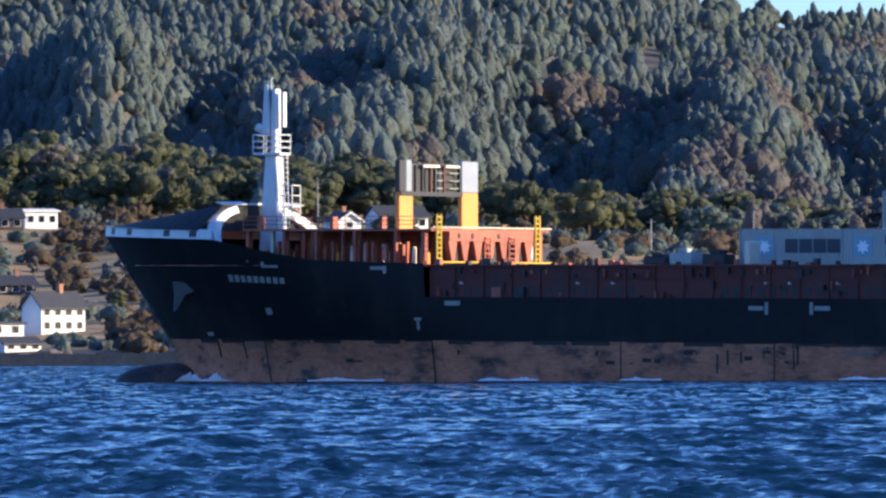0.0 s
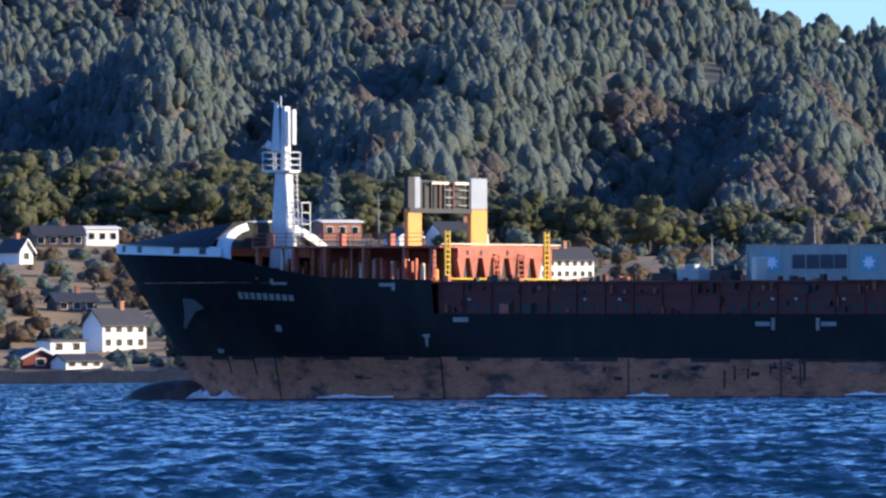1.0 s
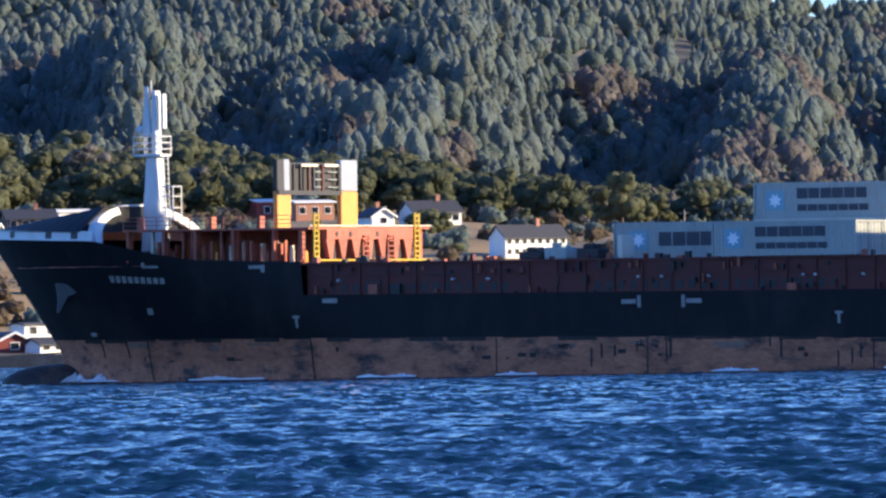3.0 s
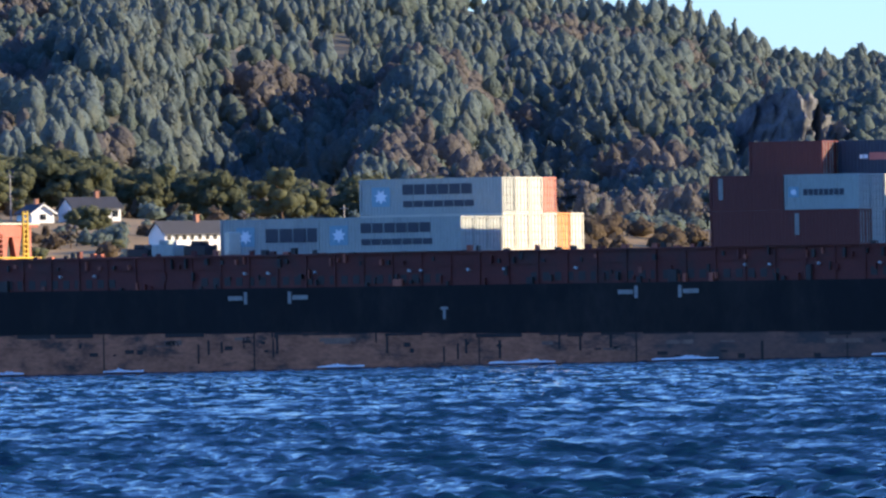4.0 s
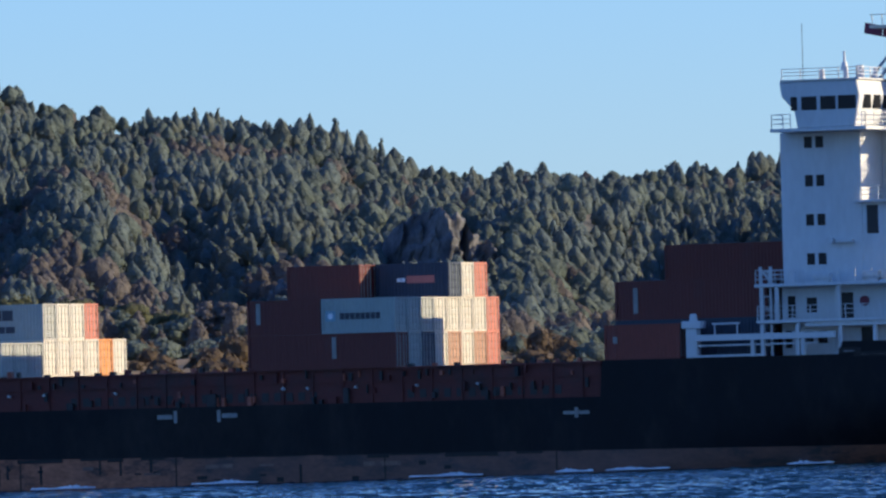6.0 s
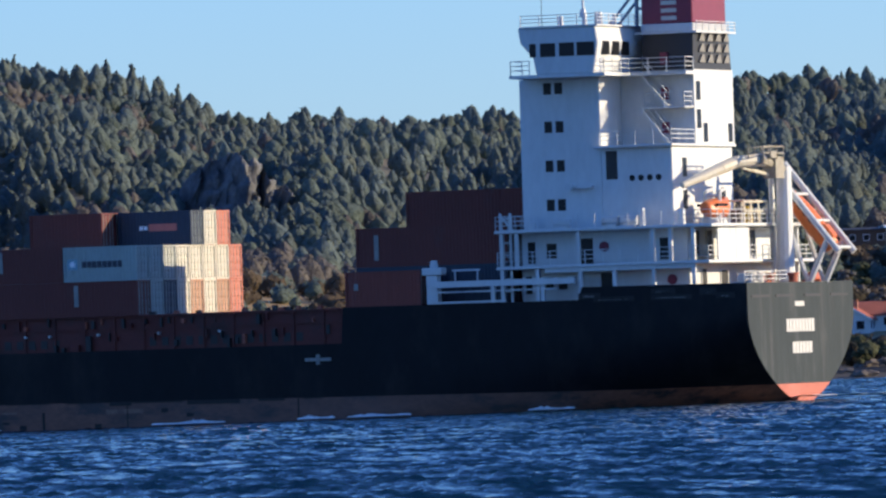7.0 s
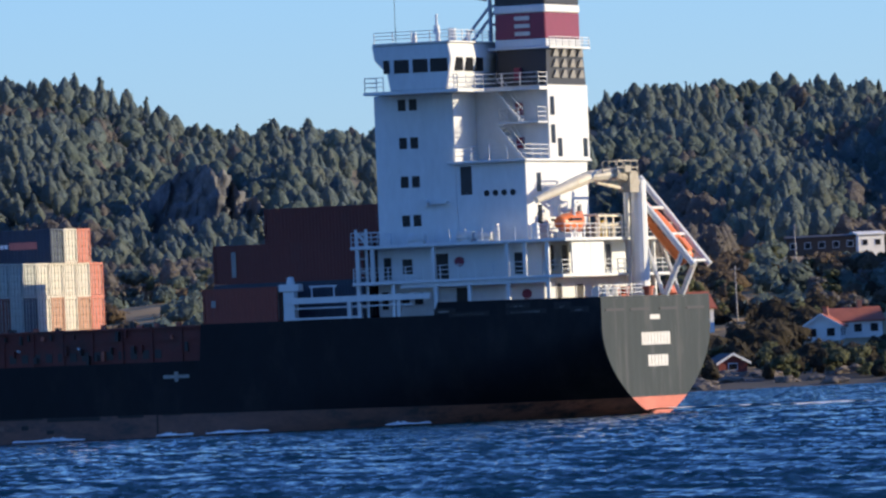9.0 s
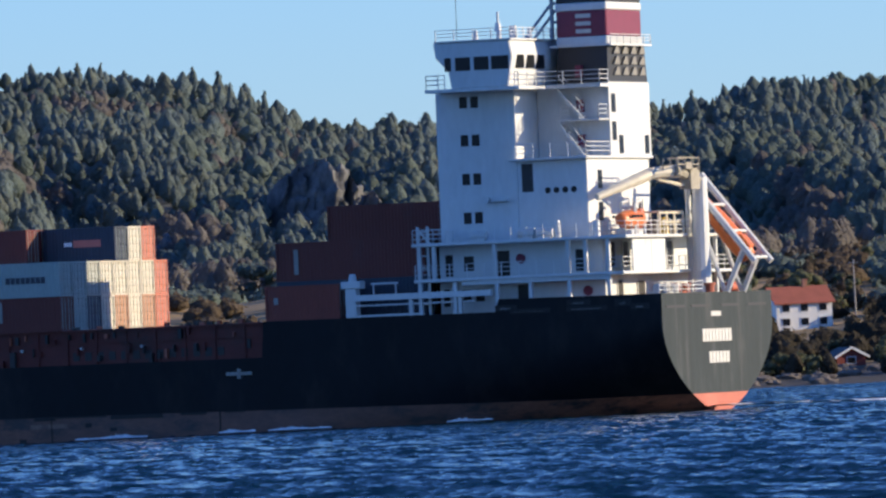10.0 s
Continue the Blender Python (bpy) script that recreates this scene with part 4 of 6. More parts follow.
for k in range(22):   # frames, pipes and vents along the open side of the working deck
    x = 130.6 + k * 0.69 + rs.uniform(-0.15, 0.15)
    bm = bmesh.new()
    y = rs.uniform(9.6, 10.0)
    box(bm, x - 0.09, x + 0.09, y - rs.uniform(0.25, 0.5), y, 8.1, 8.1 + rs.choice([0.9, 1.3, 1.7, 2.5]))
    part("deck_frame", bm, rs.choice([OXIDE, OXIDE, OXIDE, OXIDE, CREAM]), ship, bevel=0.02)
for x in (144.6, 138.2, 133.9):
    bm = bmesh.new()
    box(bm, x - 0.16, x + 0.16, 9.4, 10.2, 10.78, 11.75)
    part("deck_stub", bm, OXIDE, ship, bevel=0.03)
bm = bmesh.new()
box(bm, 129.3, 129.8, -7.2, 7.4, 9.85, 10.62)
part("wall_girder", bm, OXIDE, ship, "red girder along the house wall")
for y in (6.7, 4.6, 2.4, 0.2, -2.1, -4.3, -6.4):
    bm = bmesh.new()
    prism_x(bm, [(y + 0.75, 9.85), (y - 0.75, 9.85), (y - 0.25, 8.15), (y + 0.15, 8.15)], 129.35, 129.78)
    part("wall_bracket", bm, OXIDE, ship, "tapered red wall bracket", bevel=0.03)
for y in (5.6, 1.3, -1.0, -3.2, -5.4):
    bm = bmesh.new()
    box(bm, 129.72, 129.82, y - 0.45, y + 0.45, 8.2, 9.8)
    part("wall_opening", bm, DARK, ship)
for y in (3.5, -1.0, 5.8):
    bm = bmesh.new()
    rod(bm, (129.25, y, 10.25), (129.32, y, 10.25), 0.22, seg=8)
    part("wall_hole", bm, DARK, ship)
for y in (0.9, -3.3):
    bm = bmesh.new()
    for yy in (y - 0.5, y + 0.5):
        rod(bm, (129.1, yy + 0.3, 8.1), (129.3, yy, 10.2), 0.09, seg=5)
    for k in range(5):
        rod(bm, (129.15, y - 0.35, 8.5 + k * 0.4), (129.15, y + 0.6, 8.5 + k * 0.4), 0.07, seg=5)
    part("deck_ladder", bm, OXIDE, ship, "red deck ladder")
for y in (9.4, -7.6):
    bm = bmesh.new()
    for yy in (y - 0.35, y + 0.35):
        rod(bm, (129.2, yy, 8.1), (129.2, yy, 11.95), 0.1, seg=6)
    for k in range(9):
        rod(bm, (129.2, y - 0.35, 8.5 + k * 0.4), (129.2, y + 0.35, 8.5 + k * 0.4), 0.06, seg=5)
    part("yellow_ladder", bm, YELLOW, ship, "yellow upright ladder")
bm = bmesh.new()
rod(bm, (129.1, 9.7, 8.2), (129.1, -10.0, 8.2), 0.075, seg=6)
part("yellow_pipe", bm, YELLOW, ship)
bm = bmesh.new()
rod(bm, (129.3, 10.2, 10.9), (129.3, -10.2, 10.9), 0.07, seg=6)
part("edge_rail", bm, CREAM, ship)
railing("deck_railing", [(146, 10.2), (131, 10.2)], 10.75, 1.0, 1.4, OXIDE)

# cell gantry: two orange posts with grey heads and a dark frame between
GX = 134.2
for y0, y1 in ((6.8, 4.5), (-3.9, -6.7)):
    bm = bmesh.new()
    box(bm, GX - 0.2, GX + 0.2, y1, y0, 10.75, 13.7)
    part("gantry_post", bm, ORANGE, ship, "orange gantry post", bevel=0.05)
# blue-grey plates and one dark plate hold the heads' shade in their colour
for y0, y1, ma in ((6.8, 5.7, DARK), (5.65, 4.7, HEAD_GREY), (-3.9, -6.7, HEAD_GREY)):
    bm = bmesh.new()
    box(bm, GX - 0.2, GX + 0.2, y1, y0, 13.72, 16.2)
    part("gantry_head", bm, ma, ship, "gantry head plate, shade put into its colour", bevel=0.05)
bm = bmesh.new()
box(bm, GX - 0.3, GX + 0.3, -3.85, 6.75, 13.4, 13.75)
part("gantry_beam", bm, DARK, ship, "dark steel cross beam")
bm = bmesh.new()
box(bm, GX + 0.2, GX + 0.3, -3.85, 4.65, 13.75, 15.95)
part("gantry_back", bm, DARK, ship)
for y, ma in ((4.1, DARK), (3.0, DARK), (1.6, COAMING), (0.8, DARK), (-0.7, COAMING), (-3.4, DARK)):
    bm = bmesh.new()
    box(bm, GX - 0.3, GX - 0.1, y - 0.1, y + 0.1, 13.72, 15.8)
    part("gantry_upright", bm, ma, ship)
for y0, y1 in ((0.2, 3.0), (-3.2, -0.9)):
    bm = bmesh.new()
    box(bm, GX - 0.35, GX + 0.1, y0, y1, 15.65, 15.85)
    part("gantry_lip", bm, CREAM, ship)
for y0, y1 in ((-0.5, 0.7), (-3.2, -1.6)):
    for z in (14.0, 14.6, 15.2):
        bm = bmesh.new()
        box(bm, GX - 0.28, GX - 0.1, y0, y1, z, z + 0.06)
        part("gantry_rung", bm, CM["teal"], ship)
# yellow case by the hold
bm = bmesh.new()
box(bm, 103.55, 104.0, 5.3, 7.3, BASE, BASE + 1.75)
vc = tagged(new("deck_case", finish("deck_case", bm, CREAM, 0.06)), "cream case standing on the hatch covers", "case")
aboard(vc, Matrix())
for x, h, ma in ((110.6, 0.9, CM["teal"]), (107.8, 0.8, DARK), (112.8, 0.6, DARK)):
    bm = bmesh.new()
    box(bm, x - 1.0, x + 0.9, 3.0, 5.0, BASE, BASE + h)
    box(bm, x - 0.5, x + 0.4, 3.3, 4.7, BASE + h, BASE + h + 0.35)
    aboard(tagged(new("deck_machine", finish("deck_machine", bm, ma, 0.06)), "low winch housing on the hatch covers", "winch"), Matrix())

# ---- bridge tower ----
def house_block(name, x0, x1, y0, y1, z0, z1, ma=WHITE, lab=""):
    bm = bmesh.new()
    box(bm, x0, x1, y0, y1, z0, z1)
    return part(name, bm, ma, ship, lab, bevel=0.05)


house_block("bridge_tower", 12.2, 18.6, -8.5, 8.5, 8.0, 24.5, lab="white accommodation tower")
house_block("after_house", 6.6, 12.19, -4.1, 8.5, 13.3, 19.15, lab="white after deck house")
house_block("casing", 6.35, 12.19, -4.1, 4.1, 19.16, 24.9, lab="white engine casing")
house_block("lower_house", 5.2, 18.55, -9.2, 9.2, 7.8, 10.4, lab="white lower deck house")
house_block("middle_house", 5.4, 18.58, -9.0, 9.0, 10.62, 13.1, lab="white middle deck house")
for nm, x0, x1, z, yy in (("deck_slab", 2.6, 19.9, 13.08, 11.2), ("deck_slab", 2.9, 19.8, 10.4, 11.2)):
    house_block(nm, x0, x1, -yy, yy, z, z + 0.24)
house_block("deck_slab", 6.3, 12.6, -4.3, 9.2, 19.15, 19.35)
house_block("deck_slab", 6.4, 9.7, 4.1, 6.0, 22.0, 22.15)
# wheelhouse: overhanging front, slanted windows
bm = bmesh.new()
prism(bm, [(11.5, 24.74), (16.1, 24.74), (16.3, 26.0), (17.3, 27.1), (17.45, 28.2), (11.3, 28.2), (11.1, 27.0)], -11.25, 11.25)
part("wheelhouse", bm, WHITE, ship, "white wheelhouse with a raked front", bevel=0.08)
bm = bmesh.new()
box(bm, 11.1, 17.3, -11.4, 11.4, 28.2, 28.32)
part("wheelhouse_roof", bm, WHITE, ship)
bm = bmesh.new()
box(bm, 10.6, 18.2, -11.4, 11.4, 24.5, 24.74)
box(bm, 6.2, 10.6, 4.12, 6.1, 24.5, 24.74)
part("bridge_deck", bm, WHITE, ship)
for x, w in ((16.3, 0.5), (15.1, 1.2), (13.6, 1.2), (12.1, 1.4)):
    bm = bmesh.new()
    box(bm, x - w / 2, x + w / 2, 11.2, 11.285, 26.05, 27.05)
    part("wheelhouse_window", bm, GLASSY, ship, "dark wheelhouse window")
for y in (9.6, 7.6, 5.6):
    bm = bmesh.new()
    box(bm, 11.1, 11.32, y - 0.7, y + 0.7, 26.1, 27.1)
    part("wheelhouse_window", bm, GLASSY, ship)
# windows in the tower side
def port_window(x, y, z, w=0.62, h=0.85, ma=GLASSY):
    bm = bmesh.new()
    box(bm, x - w / 2, x + w / 2, y - 0.06, y + 0.025, z - h / 2, z + h / 2)
    return part("window", bm, ma, ship)


for z in (23.75, 20.9, 18.0, 15.1):
    for x in (16.35, 15.45):
        port_window(x, 8.5, z)
        for c in (z - 0.54, z + 0.46):
            bm = bmesh.new()
            box(bm, x - 0.42, x + 0.42, 8.49, 8.54, c, c + 0.08)
            part("window_ledge", bm, WHITE, ship)
port_window(11.4, 8.5, 17.9, 0.9, 2.1, DARK)
for x in (9.8, 9.1, 8.4, 7.7):
    bm = bmesh.new()
    rod(bm, (x, 8.46, 16.9), (x, 8.53, 16.9), 0.24, seg=10)
    part("porthole", bm, GLASSY, ship)
for x, z, w, h in ((16.2, 11.7, 0.8, 1.1), (13.4, 11.6, 1.0, 1.9), (11.9, 11.9, 0.5, 0.5), (7.2, 11.6, 0.8, 1.6), (17.8, 11.6, 0.6, 1.6)):
    port_window(x, 9.0, z, w, h)
for x, z, w, h in ((16.4, 9.3, 0.7, 0.9), (15.3, 9.3, 0.7, 0.9), (11.7, 9.0, 1.1, 1.9), (18.0, 9.2, 0.5, 1.3)):
    port_window(x, 9.2, z, w, h)
for x, y, z in ((6.6, 9.2, 9.3), (12.0, 9.0, 11.9)):
    bm = bmesh.new()
    rod(bm, (x, y, z), (x, y + 0.12, z), 0.38, seg=12)
    part("life_ring", bm, FUN_RED, ship, "red life ring")
# after face: windows and doors in the sun
for y, z in ((3.3, 23.3), (3.3, 21.2), (2.0, 20.2), (-3.2, 20.2), (6.0, 17.6), (6.0, 15.2), (-2.0, 15.4)):
    bm = bmesh.new()
    xx = 6.33 if abs(y) < 4.1 and z > 19 else 6.58
    box(bm, xx - 0.02, xx + 0.05, y - 0.4, y + 0.4, z - 0.7, z + 0.7)
    part("window", bm, GLASSY, ship)
# columns under the decks
for z0, z1, at in ((8.0, 10.4, (19.4, 16.6, 13.2, 10.5, 7.4, 4.2)), (10.64, 13.08, (19.4, 18.2, 13.3, 7.4, 6.0, 4.2))):
    for x in at:
        for sd in (1, -1):
            bm = bmesh.new()
            box(bm, x - 0.13, x + 0.13, sd * 10.75, sd * 11.05, z0, z1)
            part("deck_column", bm, WHITE, ship)


railing("railing", [(19.8, -11.1), (19.8, 11.1), (2.7, 11.1), (2.7, -11.1)], 13.3)
railing("railing", [(19.7, 11.1), (3.0, 11.1), (3.0, 9.0)], 10.63)
railing("railing", [(3.0, 2.4), (3.0, -11.0)], 10.63)
railing("railing", [(12.1, 9.1), (6.4, 9.1), (6.4, 4.3)], 19.35)
railing("railing", [(11.0, 11.2), (10.7, 11.2), (10.7, 6.0), (6.3, 6.0), (6.3, 4.3)], 24.74)
railing("railing", [(16.6, 11.3), (18.1, 11.3), (18.1, 9.0)], 24.74)
railing("railing", [(17.2, 11.3), (11.2, 11.3), (11.2, -11.3)], 28.32, 0.8)
railing("railing", [(9.6, 4.3), (9.6, 5.9), (6.5, 5.9), (6.5, 4.3)], 22.15)
# stairs in the alcove
for z0, z1, xa, xb in ((22.15, 24.5, 9.9, 7.9), (19.4, 22.0, 9.9, 7.9)):
    bm = bmesh.new()
    for y in (4.5, 5.4):
        prism(bm, [(xa, z1), (xa + 0.3, z1), (xb + 0.3, z0), (xb, z0)], y - 0.05, y + 0.05)
    for k in range(9):
        u = (k + 0.5) / 9
        box(bm, xb + (xa - xb) * u, xb + (xa - xb) * u + 0.28, 4.5, 5.4, z0 + (z1 - z0) * u, z0 + (z1 - z0) * u + 0.04)
    for y in (4.5, 5.4):
        rod(bm, (xa, y, z1 + 0.95), (xb, y, z0 + 0.95), 0.04, seg=4)
    part("stair", bm, WHITE, ship, "white steel stair")
for z in (20.1, 22.7, 25.3):
    bm = bmesh.new()
    box(bm, 8.3, 8.8, 4.2, 4.6, z, z + 0.9)
    part("fire_box", bm, FUN_RED, ship, "red fire box")

# ---- funnel ----
def funnel_band(name, z0, z1, grow, ma, lab=""):
    bm = bmesh.new()
    box(bm, 6.35 - grow, 10.4 + grow, -3.0 - grow, 4.0 + grow, z0, z1)
    return part(name, bm, ma, ship, lab, bevel=0.08)


bm = bmesh.new()
taper(bm, 8.4, 0.2, 24.9, 27.7, 2.05, 4.0, 2.0, 3.7)
part("funnel_base", bm, FUN_BLACK, ship, "black funnel base")
funnel_band("funnel_band", 27.72, 28.35, 0.05, WHITE, "white funnel band")
funnel_band("funnel_band", 28.35, 30.3, 0.0, FUN_RED, "dark red funnel band")
funnel_band("funnel_band", 30.3, 30.9, 0.05, WHITE, "white funnel band")
funnel_band("funnel_top", 30.9, 32.1, 0.0, FUN_BLACK, "black funnel top")
for x0, x1, z0, z1 in ((7.6, 8.8, 28.6, 28.9), (7.6, 8.8, 29.18, 29.47), (7.6, 8.8, 29.75, 30.05)):
    bm = bmesh.new()
    box(bm, x0, x1, 4.0, 4.1, z0, z1)
    part("emblem_bar", bm, NAME_WHITE, ship, "plain white emblem bar")
bm = bmesh.new()
prism(bm, [(9.6, 32.1), (6.6, 32.1), (6.3, 33.2), (5.9, 34.2), (7.2, 34.4), (8.2, 33.3)], -1.5, 2.5)
part("exhaust_hood", bm, FUN_BLACK, ship, "black raked exhaust hood", bevel=0.08)
bm = bmesh.new()
box(bm, 5.95, 10.9, -4.0, 4.3, 27.6, 27.75)
part("funnel_platform", bm, WHITE, ship)
bm = bmesh.new()
for k in range(4):
    for z in (25.4, 26.2, 27.0):
        prism_x(bm, [(-3.2 + k * 1.7, z), (-2.0 + k * 1.7, z), (-2.6 + k * 1.7, z + 0.6), (-3.0 + k * 1.7, z + 0.6)], 6.2, 6.36)
part("funnel_louvre", bm, mat("louvre_grey", (0.2, 0.19, 0.165), 0.6, vary=0.15), ship, "sunlit louvres")
railing("railing", [(6.0, 4.2), (6.0, -3.9)], 27.75, 0.7)
# lattice mast before the funnel
bm = bmesh.new()
for y in (0.8, 2.6):
    rod(bm, (11.3, y, 28.3), (11.3, y, 33.2), 0.16)
    rod(bm, (13.6, y, 28.4), (11.3, y, 31.0), 0.12)
for z in (29.6, 31.0, 32.4):
    rod(bm, (11.3, 0.8, z), (11.3, 2.6, z), 0.1)
    rod(bm, (11.3, 2.6, z), (9.6, 2.6, z), 0.1)
part("signal_mast", bm, mat("mast_grey_blue", (0.3, 0.34, 0.38), 0.5, vary=0.1), ship, "grey lattice signal mast")
bm = bmesh.new()
box(bm, 9.6, 13.2, -0.6, 3.4, 32.2, 32.4)
for k in range(5):
    rod(bm, (9.8 + k * 0.8, 3.3, 32.4), (9.8 + k * 0.8, 3.3, 33.2), 0.04, seg=4)
rod(bm, (9.6, 3.3, 33.2), (13.2, 3.3, 33.2), 0.04, seg=4)
box(bm, 10.6, 12.4, 1.2, 1.6, 32.8, 33.1)
part("radar_platform", bm, CREAM, ship)
bm = bmesh.new()
prism(bm, [(12.9, 31.6), (14.3, 31.9), (14.2, 32.7), (12.8, 32.4)], 1.6, 1.66)
prism(bm, [(11.9, 31.4), (12.8, 31.6), (12.7, 32.5), (11.8, 32.3)], 1.7, 1.76)
part("ensign", bm, FUN_RED, ship, "small red flag")
bm = bmesh.new()
rod(bm, (13.4, 8.2, 28.3), (13.4, 8.2, 30.4), 0.1)
rod(bm, (13.4, 8.2, 29.0), (13.4, 8.2, 29.6), 0.3, 0.2)
part("antenna_post", bm, WHITE, ship, "white antenna post on the wheelhouse roof")
bm = bmesh.new()
rod(bm, (16.2, 9.5, 28.3), (16.2, 9.5, 32.5), 0.025, seg=4)
part("whip_antenna", bm, DARK, ship)
for x, y in ((14.4, 10.2), (12.6, 10.0), (11.9, 8.6), (13.0, 6.5), (12.2, 5.0)):
    bm = bmesh.new()
    rod(bm, (x, y, 28.3), (x, y, 28.9 + rs.random() * 0.6), 0.22, 0.16)
    part("roof_dome", bm, WHITE, ship)
# search light and small lockers on the tower
bm = bmesh.new()
rod(bm, (14.6, 8.5, 16.4), (14.6, 9.3, 16.4), 0.22, 0.3)
box(bm, 12.9, 14.2, 8.5, 9.0, 16.25, 16.45)
part("side_light", bm, WHITE, ship)
for x, y, h in ((17.4, 9.6, 0.9), (8.6, 10.0, 1.3), (5.5, 9.8, 1.2)):
    bm = bmesh.new()
    rod(bm, (x, y, 13.3), (x, y, 13.3 + h), 0.32, 0.28)
    part("deck_vent", bm, WHITE, ship)

# ---- gangway and rails before the tower ----
bm = bmesh.new()
box(bm, 13.6, 25.2, 10.9, 11.25, 9.25, 9.7)
box(bm, 15.0, 24.8, 10.9, 11.2, 8.85, 8.95)
part("gangway", bm, WHITE, ship, "stowed white gangway")
bm = bmesh.new()
box(bm, 19.2, 24.9, 10.85, 11.1, 8.05, 8.2)
part("gangway_rail", bm, WHITE, ship)
for x in (24.75, 20.2, 16.2):
    bm = bmesh.new()
    box(bm, x - 0.14, x + 0.14, 10.78, 11.08, 8.0, 9.3)
    part("gangway_stand", bm, WHITE, ship)
bm = bmesh.new()
box(bm, 24.2, 25.8, 10.2, 11.2, 10.2, 10.75)
box(bm, 24.6, 25.5, 10.3, 11.1, 8.0, 10.2)
rod(bm, (25.0, 10.7, 10.75), (25.0, 10.7, 11.3), 0.35, 0.25)
part("davit_post", bm, WHITE, ship, "white davit post", bevel=0.05)
bm = bmesh.new()
for x in (23.4, 21.6):
    rod(bm, (x, 10.5, 9.7), (x, 10.5, 10.5), 0.06, seg=5)
rod(bm, (23.6, 10.5, 10.5), (21.4, 10.5, 10.5), 0.08, seg=5)
part("davit_arm", bm, WHITE, ship)
bm = bmesh.new()
for x in (19.6, 18.8):
    rod(bm, (x, 10.6, 8.0), (x, 10.6, 14.6), 0.12, seg=6)
for z in np.arange(8.8, 14.6, 0.9):
    rod(bm, (19.6, 10.6, z), (18.8, 10.6, z), 0.07, seg=5)
rod(bm, (19.6, 10.6, 14.4), (18.6, 10.6, 13.3), 0.09, seg=5)
part("lashing_tower", bm, WHITE, ship, "white lashing ladder")

# ---- stern: crane, boats ----
bm = bmesh.new()
rod(bm, (1.6, -1.3, 7.8), (1.6, -1.6, 17.5), 0.74, 0.55, seg=12)
part("crane_post", bm, WHITE, ship, "white crane post")
bm = bmesh.new()
rod(bm, (1.6, -1.9, 17.2), (1.6, 3.4, 18.0), 0.34, 0.4, seg=8)
box(bm, 1.1, 2.1, -0.4, 1.4, 16.6, 18.2)
box(bm, 0.9, 1.5, 1.7, 2.8, 18.1, 18.6)
for z in (18.45, 18.95):
    for a, b in (((1.0, 0.0), (2.2, 0.0)), ((2.2, 0.0), (2.2, 4.2)), ((2.2, 4.2), (1.0, 4.2)), ((1.0, 4.2), (1.0, 0.0))):
        rod(bm, (a[0], a[1], z), (b[0], b[1], z), 0.06, seg=4)
for y in (0.0, 1.4, 2.8, 4.2):
    for x in (1.0, 2.2):
        rod(bm, (x, y, 18.0), (x, y, 18.95), 0.06, seg=4)
part("crane_head", bm, mat("crane_grey", (0.30, 0.27, 0.21), 0.6, vary=0.3), ship, "weathered crane head with winch and rail")
bm = bmesh.new()
rod(bm, (1.6, 2.6, 17.95), (3.0, 4.7, 17.85), 0.5, 0.46, seg=10)
rod(bm, (3.0, 4.7, 17.85), (3.7, 6.0, 17.4), 0.46, 0.44, seg=10)
rod(bm, (3.7, 6.0, 17.4), (5.6, 9.2, 16.2), 0.44, 0.26, seg=10)
rod(bm, (1.6, 0.9, 16.8), (2.7, 4.2, 17.4), 0.14, seg=6)
part("crane_jib", bm, CREAM, ship, "cream folded crane jib")
def strut(name, p, q, rad, ma=WHITE, seg=8, lab=""):
    bm = bmesh.new()
    rod(bm, p, q, rad, seg=seg)
    return part(name, bm, ma, ship, lab)


for y in (-2.6, -6.0):
    strut("ramp_beam", (3.2, y, 17.8), (-2.2, y, 11.0), 0.27, lab="white sloping launch ramp beam")
    strut("ramp_leg", (0.15, y, 8.85), (-1.3, y, 11.9), 0.24)
    strut("ramp_brace", (2.2, y, 14.6), (0.3, y, 8.8), 0.18, seg=6)
    strut("ramp_post", (3.0, y, 7.8), (3.0, y, 17.6), 0.24)
for u in (0.05, 0.35, 0.65, 0.95):
    p, q = Vector((3.2, -2.6, 17.8)).lerp(Vector((-2.2, -2.6, 11.0)), u), Vector((3.2, -6.0, 17.8)).lerp(Vector((-2.2, -6.0, 11.0)), u)
    strut("ramp_rung", p, q, 0.12, seg=6)
# white screen at the after edge of the middle deck
for y0, y1 in ((2.4, 5.2), (5.24, 9.0)):
    bm = bmesh.new()
    box(bm, 3.0, 3.1, y0, y1, 10.64, 13.08)
    part("stern_screen", bm, WHITE, ship, bevel=0.02)
for y in (-1.2, 0.6, 2.2, 3.6):
    for x in (2.9, 4.2):
        strut("rack_post", (x, y, 13.3), (x, y, 15.0), 0.09, CREAM, 5)
    strut("rack_arm", (2.9, y, 15.0), (4.2, y, 15.0), 0.08, CREAM, 5)
for z in (14.2, 14.9):
    strut("rack_rail", (2.9, -1.2, z), (2.9, 3.6, z), 0.08, CREAM, 5)
# deep header under the main deck slab
bm = bmesh.new()
box(bm, 4.1, 16.0, 10.86, 11.02, 10.08, 10.4)
part("deck_header", bm, WHITE, ship, bevel=0.03)
for y, w in ((-0.6, 0.8), (2.9, 0.9)):
    bm = bmesh.new()
    box(bm, 3.3, 4.1, y - w / 2, y + w / 2, 13.32, 14.3)
    part("deck_locker", bm, mat("locker_grey", (0.2, 0.19, 0.16), 0.7, vary=0.25), ship, bevel=0.04)
railing("railing", [(0.3, 10.9), (0.3, 2.0)], 8.8, 0.9)


